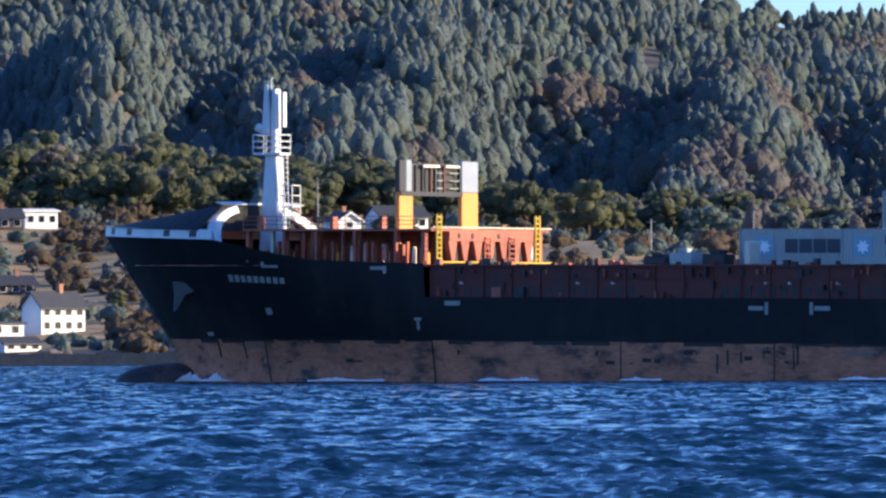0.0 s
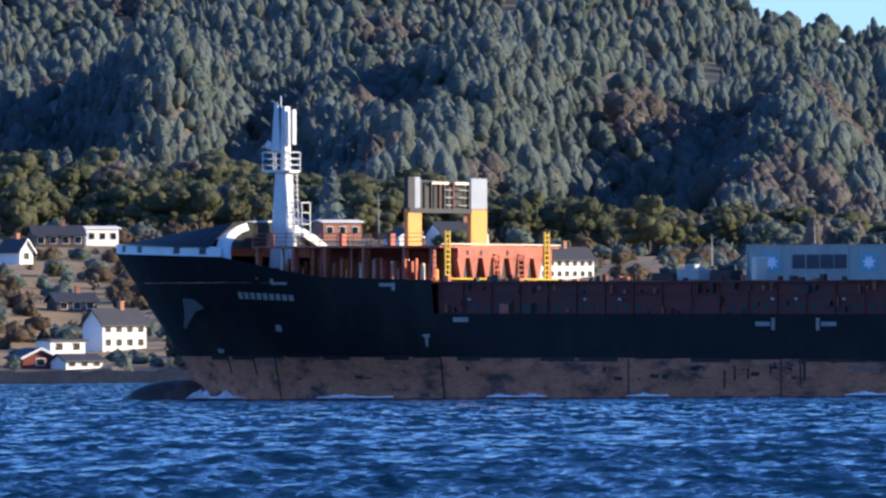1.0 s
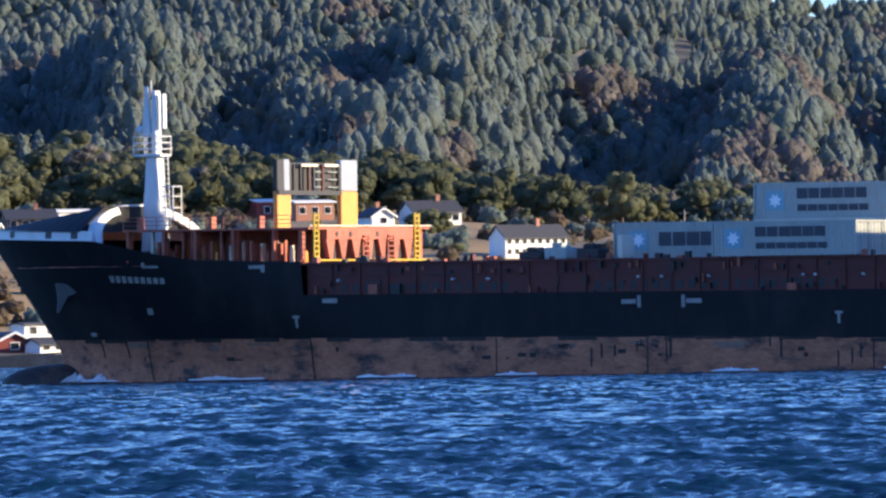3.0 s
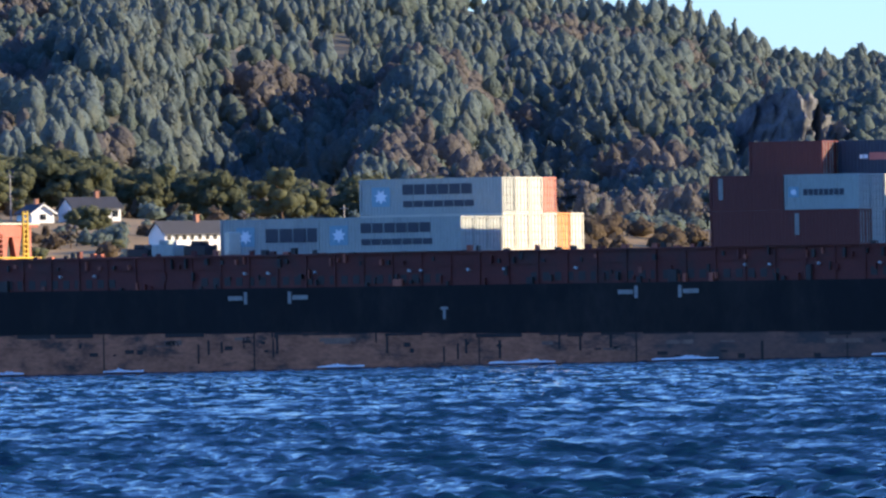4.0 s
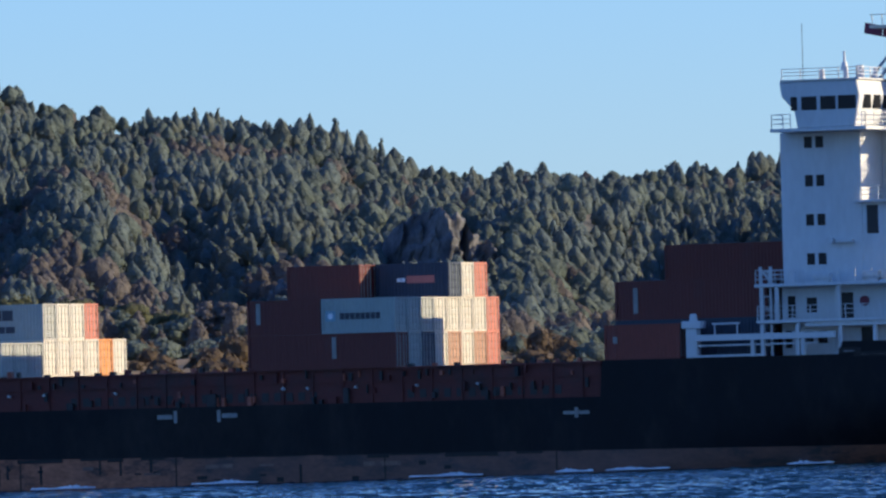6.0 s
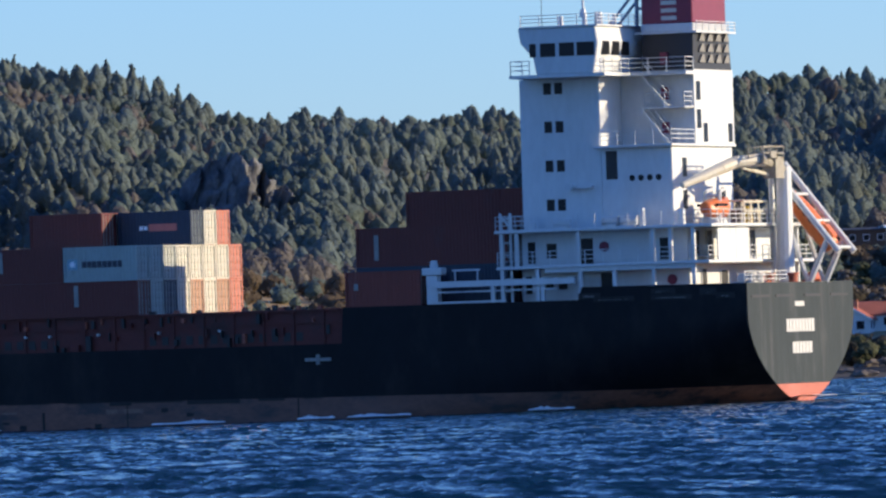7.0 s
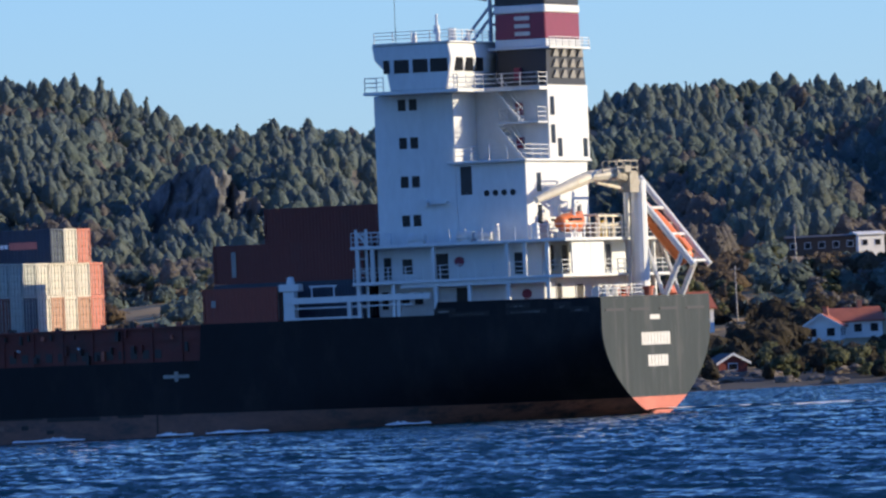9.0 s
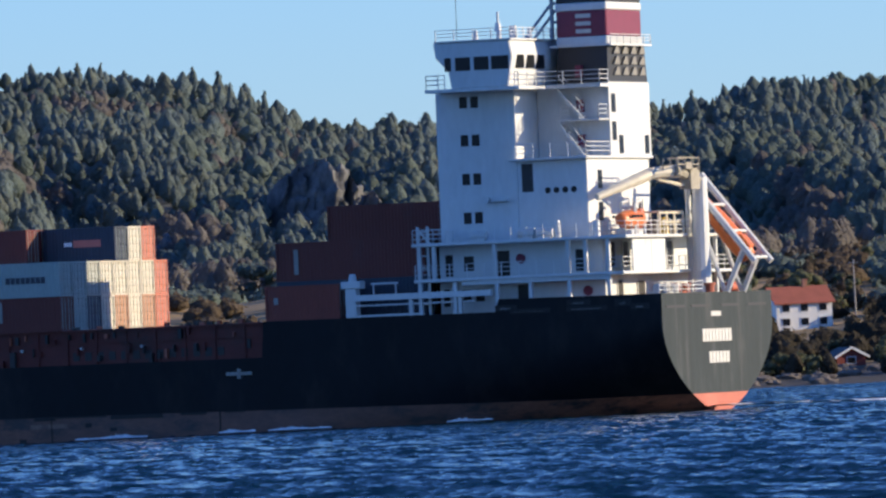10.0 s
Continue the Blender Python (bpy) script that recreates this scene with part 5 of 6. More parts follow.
def lifeboat(name, length, beam, high, m, label):
    ob = tagged(new(name), label, "lifeboat")
    bm = bmesh.new()
    rings = []
    n = 14
    for i in range(n + 1):
        u = i / n
        w = beam / 2 * max(math.sin(math.pi * min(max(u * 0.94 + 0.03, 0), 1)), 0.03) ** 0.45
        h = high * (0.55 + 0.45 * math.sin(math.pi * min(u + 0.12, 1)) ** 0.5)
        rings.append([bm.verts.new((length * (u - 0.5), w * math.cos(q), h * 0.5 * math.sin(q) + (0.12 * high if math.sin(q) > 0 else 0))) for q in np.linspace(0, 2 * math.pi, 14, endpoint=False)])
    for a, b in zip(rings, rings[1:]):
        for k in range(14):
            j = (k + 1) % 14
            bm.faces.new((a[k], a[j], b[j], b[k]))
    bm.faces.new(rings[0][::-1])
    bm.faces.new(rings[-1])
    part("hull", bm, BOAT_ORANGE, ob, smooth=True)
    bm = bmesh.new()
    box(bm, -length * 0.42, -length * 0.2, -beam * 0.25, beam * 0.25, high * 0.4, high * 0.66)
    part("cabin", bm, BOAT_ORANGE, ob, bevel=0.1)
    bm = bmesh.new()
    for k in range(4):
        x = -length * 0.1 + k * length * 0.12
        for sd in (1, -1):
            box(bm, x, x + 0.4, sd * beam * 0.4, sd * beam * 0.5, 0.15 * high, 0.3 * high)
    part("hatch_window", bm, GLASSY, ob)
    return aboard(ob, m)


slope = math.degrees(math.atan2(17.8 - 11.0, 3.2 + 2.2))
lifeboat("freefall_lifeboat", 5.6, 2.0, 1.35, Matrix.Translation((0.75, -4.3, 13.5)) @ pose(0, 0, 0, 0, -slope, 0), "orange enclosed lifeboat resting on the launch ramp")
lifeboat("rescue_boat", 4.4, 1.7, 1.35, pose(4.5, 5.4, 14.4, 0, 0, 90), "orange rescue boat on the after deck")
bm = bmesh.new()
for x in (4.0, 5.1):
    rod(bm, (x, 5.9, 13.3), (x, 5.7, 15.7), 0.16, seg=6)
    rod(bm, (x, 5.7, 15.7), (x, 4.4, 15.9), 0.13, seg=6)
    rod(bm, (x, 4.4, 15.9), (x, 4.4, 14.4), 0.03, seg=4)
rod(bm, (4.0, 5.7, 15.4), (5.1, 5.7, 15.4), 0.12, seg=6)
box(bm, 4.0, 5.1, 4.2, 6.6, 13.3, 13.7)
part("boat_davit", bm, WHITE, ship, "white boat davit")
bm = bmesh.new()
rod(bm, (3.4, 1.6, 13.3), (3.4, 1.6, 14.6), 0.4, 0.38, seg=10)
part("yellow_drum", bm, YELLOW, ship, "yellow drum")
for y in (8.0, 6.2, -1.0, 4.0):
    bm = bmesh.new()
    rod(bm, (0.9, y, 7.75), (0.9, y, 9.4), 0.34, 0.34, seg=10)
    rod(bm, (0.9, y, 9.35), (0.9, y, 9.55), 0.45, 0.45, seg=10)
    part("mooring_bollard", bm, WHITE if y > 5 else OXIDE, ship)

# openings and lockers on the after faces of the deck houses
for y, z, w, h_, x in ((7.4, 11.9, 1.5, 1.9, 5.4), (4.6, 11.9, 1.1, 1.9, 5.4), (-0.6, 11.9, 1.6, 1.9, 5.4), (-4.4, 11.9, 1.2, 1.9, 5.4), (6.4, 9.1, 1.0, 1.8, 5.2), (2.2, 9.1, 1.4, 1.6, 5.2)):
    bm = bmesh.new()
    box(bm, x - 0.02, x + 0.06, y - w / 2, y + w / 2, z - h_ / 2, z + h_ / 2)
    part("doorway", bm, DARK, ship)
    bm = bmesh.new()
    for a, b, c, d in ((-w / 2 - 0.12, -w / 2, -h_ / 2, h_ / 2), (w / 2, w / 2 + 0.12, -h_ / 2, h_ / 2), (-w / 2 - 0.12, w / 2 + 0.12, h_ / 2, h_ / 2 + 0.12)):
        box(bm, x - 0.08, x + 0.02, y + a, y + b, z + c, z + d)
    part("door_frame", bm, WHITE, ship)
for x, y in ((9.4, 10.3), (10.9, 10.3), (14.8, 10.2)):
    bm = bmesh.new()
    rod(bm, (x - 0.65, y, 13.75), (x + 0.65, y, 13.75), 0.36, 0.36, seg=12)
    box(bm, x - 0.5, x + 0.5, y - 0.3, y + 0.3, 13.3, 13.5)
    part("raft_canister", bm, WHITE, ship, "white life raft canister")
for y in (7.6, -7.0, 4.4):
    bm = bmesh.new()
    box(bm, 0.7, 2.2, y - 0.7, y + 0.7, 7.75, 9.0)
    rod(bm, (1.4, y - 0.9, 9.2), (1.4, y + 0.9, 9.2), 0.4, seg=10)
    part("mooring_winch", bm, OXIDE if y < 5 else WHITE, ship, "mooring winch on the poop", bevel=0.04)
# scuffs and plate seams along the boot topping
SCUFF = mat("scuff_black", (0.018, 0.014, 0.012), 0.7, scale=2, vary=0.4, fine=9)
sc = random.Random(21)
for k in range(22):
    x = sc.choice([sc.uniform(36, 156), sc.uniform(96, 108), sc.uniform(66, 90)])
    top = boot_line(x) - sc.uniform(0.0, 1.0)
    hgt = sc.uniform(0.3, 1.5)
    hull_plate("scuff", x, x + sc.uniform(0.06, 0.22), max(top - hgt, -1.2), top, SCUFF)
for x in (146, 129, 112.5, 99.5, 80.4, 67.3, 50, 36):
    hull_plate("plate_seam", x, x + 0.1, -1.2, boot_line(x) - 0.02, SCUFF)
# ragged lower edge of the black paint, and bare patches below it
x = 34.0
while x < 152:
    L = sc.uniform(1.2, 4.5)
    hull_plate("paint_edge", x, x + L, boot_line(x) - sc.choice([0.06, 0.1, 0.16, 0.28]), boot_line(x) + 0.02, SCUFF)
    x += L + sc.choice([0.05, 0.4, 1.5])
PATCH = mat("bare_primer", (0.24, 0.14, 0.10), 0.8, scale=1.5, vary=0.3, fine=6, second=(0.16, 0.09, 0.07), amount=0.4)
for k in range(16):
    x = sc.uniform(40, 150)
    top = boot_line(x) - sc.uniform(0.25, 1.2)
    hull_plate("bare_patch", x, x + sc.uniform(0.5, 3.2), top - sc.uniform(0.08, 0.4), top, PATCH)
for k in range(30):
    x = sc.uniform(40, 154)
    top = boot_line(x) - sc.uniform(0.5, 1.7)
    hull_plate("scuff", x, x + sc.uniform(0.2, 0.9), top - sc.uniform(0.12, 0.4), top, SCUFF)
# openings under the poop rail, each with a small pale plate
for x0, x1, z0, z1 in ((9.37, 11.72, 7.91, 8.03), (6.12, 7.14, 8.35, 8.53), (4.82, 7.16, 7.92, 8.04), (2.87, 3.3, 8.16, 8.46), (1.44, 2.03, 7.89, 8.08), (12.05, 12.88, 8.17, 8.35)):
    hull_plate("fairlead", x0 - 0.5, x1 + 0.4, z0 - 0.12, z1 + 0.12, SCUFF)
    hull_plate("fairlead_lip", x0, x1, z0, z0 + (z1 - z0) * 0.5, MARK)


# ---- houses on the far shore ----
rf0 = random.Random(4)
TILE = mat("roof_tile_red", (0.34, 0.10, 0.06), 0.8, scale=0.5, vary=0.25, fine=4, bump=0.3)
SLATE = mat("roof_dark", (0.04, 0.042, 0.05), 0.7, scale=0.5, vary=0.25, fine=4, bump=0.2)
H_WHITE = mat("house_white", (0.78, 0.77, 0.73), 0.7, scale=0.4, vary=0.07, fine=3)
H_RED = mat("house_falun_red", (0.22, 0.045, 0.035), 0.8, scale=0.4, vary=0.15, fine=3)
H_BRICK = mat("house_brick", (0.36, 0.16, 0.10), 0.8, scale=0.4, vary=0.15, fine=3)
H_BROWN = mat("house_brown", (0.10, 0.065, 0.045), 0.8, scale=0.4, vary=0.15, fine=3)
H_YELLOW = mat("house_ochre", (0.58, 0.36, 0.12), 0.8, scale=0.4, vary=0.1, fine=3)
CRAG = mat("crag_rock", (0.16, 0.16, 0.165), 0.9, scale=0.08, vary=0.4, fine=0.6, second=(0.07, 0.075, 0.085), amount=0.5, bump=0.6)
POLE_GREY = mat("weathered_pole", (0.34, 0.31, 0.28), 0.8, scale=1, vary=0.2, fine=8)
ROCK = mat("shore_rock", (0.15, 0.125, 0.105), 0.9, scale=0.15, vary=0.35, fine=1.5, second=(0.07, 0.06, 0.055), amount=0.3, bump=0.5)


HOUSES = []


def house(az0, az1, el0, el1, wall, roof, label, gable=False, floors=1, windows=4, turn=0.0, depth=None, flat=False, chimney=True):
    az = (az0 + az1) / 2
    x, y, z, r = at_land(az, el0)
    w, h = radians(az1 - az0) * r, radians(el1 - el0) * r
    z = EYE[2] + r * math.tan(radians(el0))
    d = depth or max(7.0, w * 0.6)
    HOUSES.append((az0 - 0.04, az1 + 0.08, r, el0))
    rh = h * (0.12 if flat else (0.42 if floors < 2 else 0.36))
    eh = h - rh
    ob = tagged(new("house"), label, "house")
    ob.matrix_basis = pose(x, y, z, 0, 0, turn - az)
    bm = bmesh.new()
    if gable:
        prism(bm, [(-w / 2, -2.5), (w / 2, -2.5), (w / 2, eh), (0, h - 0.15), (-w / 2, eh)], 0, d)
    else:
        prism_x(bm, [(0, -2.5), (d, -2.5), (d, eh), (d / 2, h - 0.15), (0, eh)], -w / 2, w / 2)
    part("wall", bm, wall, ob)
    bm = bmesh.new()
    o = 0.5
    if gable:
        for sd in (1, -1):
            prism(bm, [(0, h), (0, h - 0.22), (sd * (w / 2 + o), eh - o * rh / (w / 2) - 0.1), (sd * (w / 2 + o), eh - o * rh / (w / 2) + 0.14)], -o, d + o)
    else:
        for a, b in ((d / 2, -o), (d / 2, d + o)):
            prism_x(bm, [(a, h), (a, h - 0.22), (b, eh - o * rh / (d / 2) - 0.1), (b, eh - o * rh / (d / 2) + 0.14)], -w / 2 - o, w / 2 + o)
    part("roof", bm, roof, ob)
    if gable:
        bm = bmesh.new()
        for sd in (1, -1):
            prism(bm, [(0, h + 0.05), (0, h - 0.35), (sd * (w / 2 + o), eh - o * rh / (w / 2) - 0.3), (sd * (w / 2 + o), eh - o * rh / (w / 2) + 0.1)], -o - 0.08, -o)
        part("bargeboard", bm, H_WHITE, ob, "white bargeboard")
    n = max(1, windows)
    for fl in range(floors):
        zz = eh * (fl + 0.55) / floors
        for i in range(n):
            xx = -w / 2 + w * (i + 0.5) / n
            ww, wh = min(1.3, w / n * 0.5), min(1.3, eh / floors * 0.5)
            win = bmesh.new()
            box(win, xx - ww / 2 - 0.12, xx + ww / 2 + 0.12, -0.07, 0.03, zz - wh / 2 - 0.12, zz + wh / 2 + 0.12)
            fr = part("window", win, H_WHITE, ob)
            gl = bmesh.new()
            box(gl, xx - ww / 2, xx + ww / 2, -0.1, -0.06, zz - wh / 2, zz + wh / 2)
            part("pane", gl, GLASSY, fr)
    # windows in the side that faces the sun
    for k in range(2):
        yy, zz = d * (0.3 + 0.4 * k), eh * 0.55
        gl = bmesh.new()
        box(gl, w / 2 - 0.02, w / 2 + 0.06, yy - 0.55, yy + 0.55, zz - 0.6, zz + 0.6)
        part("window", gl, GLASSY, ob)
    if chimney and not flat:
        bm = bmesh.new()
        cx = w * 0.15 if not gable else 0.3
        box(bm, cx - 0.4, cx + 0.4, d / 2 - 0.4, d / 2 + 0.4, h - 0.8, h + 1.0)
        box(bm, cx - 0.5, cx + 0.5, d / 2 - 0.5, d / 2 + 0.5, h + 1.0, h + 1.15)
        part("chimney", bm, H_BRICK, ob)
    return ob


house(-2.866, -2.66, 0.705, 0.866, H_WHITE, TILE, "white gabled house with a red tiled roof", gable=True, windows=2, turn=20)
house(-2.70, -2.53, 0.705, 0.862, H_YELLOW, TILE, "ochre house with a red tiled roof", windows=2, turn=26, depth=6)
house(-2.92, -2.50, 0.56, 0.69, H_WHITE, SLATE, "long white house with a dark roof", windows=6, turn=32, depth=5)
house(-2.50, -2.40, 0.56, 0.705, H_WHITE, SLATE, "white gabled house end beside a long house", gable=True, windows=1, turn=42, depth=6)
house(-2.404, -2.12, 0.655, 0.78, H_BROWN, SLATE, "long brown bungalow with white window frames", windows=4, turn=10, depth=9)
house(-2.12, -1.92, 0.66, 0.775, H_WHITE, H_WHITE, "white flat-roofed house with a veranda", windows=3, turn=24, depth=5, flat=True)
house(-3.13, -3.026, 0.57, 0.65, H_YELLOW, SLATE, "small ochre shed on the slope", windows=1, turn=24, depth=4)
house(-3.22, -3.06, 0.09, 0.36, H_YELLOW, TILE, "tall ochre house with an orange roof", gable=True, floors=2, windows=2, turn=24)
house(-3.02, -2.87, -0.038, 0.082, H_RED, SLATE, "red boathouse with a dark roof", gable=True, windows=1, turn=24, depth=6, chimney=False)
house(-2.796, -2.63, -0.026, 0.084, H_BRICK, SLATE, "reddish boathouse by the shore", windows=1, turn=24, depth=5, chimney=False)
house(-2.478, -2.271, -0.03, 0.09, H_RED, SLATE, "red boathouse with white bargeboards", gable=True, windows=1, turn=18, depth=8, chimney=False)
house(-2.255, -2.0, -0.033, 0.055, H_WHITE, SLATE, "low white boathouse by the shore", windows=3, turn=36, depth=4, chimney=False)
house(-2.06, -1.74, 0.073, 0.31, H_WHITE, SLATE, "white two-storey villa with a dark roof", floors=2, windows=4, turn=40, depth=5)
house(-2.34, -2.1, 0.05, 0.14, H_WHITE, SLATE, "white garage with a flat dark roof", windows=2, flat=True, turn=36, depth=4)
house(-2.283, -2.05, 0.288, 0.40, H_BROWN, SLATE, "grey-brown house with a wide roof", windows=3, turn=15)
house(-0.78, -0.55, 0.683, 0.80, H_BRICK, H_WHITE, "flat-roofed brick house with white windows", windows=3, flat=True, turn=22, depth=6)
house(-1.0, -0.87, 0.69, 0.81, H_RED, H_WHITE, "small red flat-roofed shore house", windows=1, flat=True, turn=24, depth=5)
house(0.36, 0.80, 0.45, 0.636, H_WHITE, SLATE, "long white two-storey house with a dark roof", floors=2, windows=8, turn=38, depth=5)
house(-0.35, -0.21, 0.64, 0.749, H_WHITE, SLATE, "white gabled house among the trees", gable=True, windows=1, turn=26, depth=7)
house(-0.12, 0.176, 0.64, 0.784, H_WHITE, SLATE, "white house with a long dark roof among pines", windows=4, turn=26, depth=7)
house(7.22, 7.62, 0.622, 0.735, H_BROWN, SLATE, "long low bungalow on the slope", windows=5, flat=True, depth=7)
house(7.62, 7.78, 0.62, 0.743, H_WHITE, H_WHITE, "white flat-roofed house on the slope", windows=2, flat=True, turn=24, depth=5)
house(7.29, 7.50, 0.135, 0.29, H_WHITE, TILE, "white gabled house with a red tiled roof by the shore", gable=True, windows=2, turn=-8, depth=7)
house(7.46, 7.74, 0.145, 0.319, H_WHITE, TILE, "white house with a wide red tiled roof", windows=3, turn=10, depth=9)
house(6.80, 6.97, -0.02, 0.093, H_RED, SLATE, "small red boathouse with white bargeboards", gable=True, windows=1, turn=18, depth=6, chimney=False)
house(6.47, 6.80, 0.205, 0.45, H_WHITE, TILE, "white and red house with a tiled roof", floors=2, windows=3, turn=18, depth=8)
for az, e0, e1 in ((-0.46, 0.66, 0.921), (6.924, 0.27, 0.586), (-2.70, 0.56, 0.93), (-2.63, 0.15, 0.42), (2.0, 0.5, 0.75), (7.27, 0.55, 0.80), (1.42, 0.5, 0.70)):
    x, y, z, r = at_land(az, e0)
    bm = bmesh.new()
    hh = radians(e1 - e0) * r
    rod(bm, (0, 0, -0.5), (0, 0, hh), 0.16, 0.11, seg=6)
    rod(bm, (-0.9, 0, hh - 0.6), (0.9, 0, hh - 0.6), 0.07, seg=5)
    ob = tagged(new("utility_pole", finish("utility_pole", bm, POLE_GREY)), "grey wooden utility pole on the shore", "pole")
    ob.matrix_basis = pose(x, y, z)

# a low stone wall along the shore, its shade put into the dark colour
bm = bmesh.new()
for k in range(44):
    a0, a1 = radians(-3.7 + k * 0.062), radians(-3.7 + (k + 1) * 0.062)
    hh = 1.7 + 0.35 * rf0.random()
    vs = [bm.verts.new((r * math.sin(a), r * math.cos(a), z)) for z in (-0.6, hh) for r, a in ((1497, a0), (1497, a1), (1506, a1), (1506, a0))]
    for f in ((0, 1, 5, 4), (1, 2, 6, 5), (2, 3, 7, 6), (3, 0, 4, 7), (4, 5, 6, 7)):
        bm.faces.new([vs[i] for i in f])
tagged(new("seawall", finish("seawall", bm, mat("seawall_stone_shaded", (0.09, 0.085, 0.08), 0.9, scale=0.4, vary=0.4, fine=2, bump=0.4))), "stone seawall along the shore, shade put into its colour", "wall", kind="structure")

# rocks at the water's edge, and a bare crag on the hill
def boulder(name, label, cat, at, size, seed, group=""):
    bm = bmesh.new()
    bmesh.ops.create_icosphere(bm, subdivisions=4 if size[2] > 3 else 3, radius=1.0)
    for v in bm.verts:
        n = noise.noise(v.co * 1.4 + Vector((seed, 0, 0))) * 0.55 + abs(noise.noise(Vector((v.co.x * 5, v.co.y * 5, v.co.z * 1.6)) + Vector((0, seed, 0)))) * 0.4 - 0.1
        v.co *= 1 + n
        v.co = Vector((v.co.x * size[0], v.co.y * size[1], v.co.z * size[2]))
    ob = tagged(new(name, finish(name, bm, CRAG if name == "crag" else ROCK, smooth=False)), label, cat, group)
    ob.matrix_basis = pose(*at)
    return ob


for i in range(80):
    az = rf0.uniform(-3.4, 1.0) if i % 3 == 0 else rf0.uniform(6.2, 8.6)
    x, y, z, r = at_land(az, r=rf0.uniform(1502, 1540))
    s = rf0.uniform(0.4, 1.2)
    boulder("shore_boulder", "weathered grey rock at the water's edge", "rock", (x, y, z + 0.2), (s * 1.9, s, s * 0.75), i * 3.1, "rocks along the shore")
for az, el, w, h, s in ((3.05, 0.74, 4, 7, 7), (2.6, 1.72, 8, 2, 8), (3.62, 1.5, 6, 4, 9)):
    rs_ = np.linspace(2700, 4100, 500)
    r = float(rs_[np.argmin(np.abs(np.degrees(np.arctan((land_z(az, rs_) - EYE[2]) / rs_)) - el))])
    x, y, z, r = at_land(az, r=r)
    boulder("crag", "bare grey-brown rock face among the trees", "rock", (x, y, z), (w, 7, h), s * 7.7, "crags on the hill")


def cliff(az, r, width, high, foot):
    """A broken rock face: a broad shaded wall, then slabs that turn towards the sun, split by a cleft."""
    nx, nz = 84, 44
    u, w = np.meshgrid(np.linspace(0, 1, nx), np.linspace(0, 1, nz), indexing="ij")
    top = np.interp(u, [0, 0.08, 0.25, 0.5, 0.6, 0.72, 0.85, 1], [0.3, 0.7, 0.95, 1.0, 0.92, 0.72, 0.6, 0.15])
    out = np.interp(u, [0, 0.15, 0.55, 0.62, 0.66, 0.70, 0.74, 0.80, 0.86, 0.9, 1], [-14, -6, 7, 4.0, -3.0, 3.6, 2.0, -3.5, 1.8, -2.4, -12])
    bl = np.array([[noise.cell(Vector((a * 13 + 0.6 * math.sin(b * 5), b * 3.2, 4.0))) + 0.6 * noise.cell(Vector((a * 31, b * 7.5, 9.0))) + 1.2 * noise.noise(Vector((a * 9, b * 6, 1.0))) for b in w[0]] for a in u[:, 0]])
    out = out + bl * 1.7 - w * w * 3.0
    x = (u - 0.5) * width + 0.9 * bl
    z = foot + w * (high * top + 1.6 * bl)
    c, s_ = math.cos(radians(az)), math.sin(radians(az))
    y = -out
    v = np.stack([r * s_ + x * c + y * s_, r * c - x * s_ + y * c, z], -1).reshape(-1, 3)
    back = v.copy()
    back[:, 0] += 16 * s_
    back[:, 1] += 16 * c
    f = grid_faces(nx, nz)
    ring = [i * nz for i in range(nx)] + [(nx - 1) * nz + k for k in range(1, nz)] + [i * nz + nz - 1 for i in range(nx - 2, -1, -1)] + list(range(nz - 2, 0, -1))
    m = nx * nz
    edge = np.array([(a, b, b + m, a + m) for a, b in zip(ring, ring[1:] + ring[:1])])
    ob = sheet("cliff", np.concatenate([v, back]), np.concatenate([f, f[:, ::-1] + m, edge]), CRAG, smooth=False)
    return tagged(ob, "bare grey-brown cliff with sunlit slabs among the trees", "rock")


c_foot = EYE[2] + CLIFF_R * math.tan(radians(0.83))
cliff(3.97, CLIFF_R + 4, radians(0.76) * CLIFF_R, EYE[2] + CLIFF_R * math.tan(radians(1.27)) - c_foot, c_foot)

# ---- brush and young growth between the houses and on the shelf behind them ----
def clear(pairs, heights):
    """Leaves out what would stand before a house."""
    keep = []
    for k, ((a, r), hh) in enumerate(zip(pairs, heights)):
        top = math.degrees(math.atan((float(land_z(np.array(a), np.array(r))) + hh - EYE[2]) / r))
        if not any(p < a < q and r < rr_ + 14 and top > e0 + 0.025 for p, q, rr_, e0 in HOUSES):
            keep.append(k)
    return [pairs[k] for k in keep], np.array([heights[k] for k in keep])


brush = []
while len(brush) < 3000:
    az, r = rt.uniform(-3.6, 9.0), rt.uniform(1535, 2420)
    if noise.noise(Vector((az * 2.2, r * 0.006, 9.0))) > (-0.12 if az < 1.2 else -0.4):
        brush.append((az, r))
brush += [(rt.uniform(-3.6, -0.9), rt.uniform(1540, 2090)) for _ in range(300)]
br_h = np.array([rt.uniform(1.2, 3.6) if (a < 1.3 and r < 2080) else rt.uniform(2.0, 5.0) for a, r in brush])
brush, br_h = clear(brush, br_h)
green = np.array([noise.noise(Vector((a * 3, r * 0.01, 2.0))) > 0.05 for a, r in brush])
bs = spots_of(brush)
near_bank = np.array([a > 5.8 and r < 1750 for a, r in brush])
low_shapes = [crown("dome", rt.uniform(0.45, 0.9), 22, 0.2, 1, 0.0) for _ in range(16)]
for nm, sel, ma, lab in (("green_brush", green & ~near_bank, PINE, "low green brush on the far shore"), ("brown_brush", ~green & ~near_bank, BRUSH, "low brown winter brush on the far shore"), ("bank_brush", near_bank, BANK_SHADE, "scrub on the rocky bank, shade put into its colour")):
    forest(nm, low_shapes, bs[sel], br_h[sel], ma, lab)
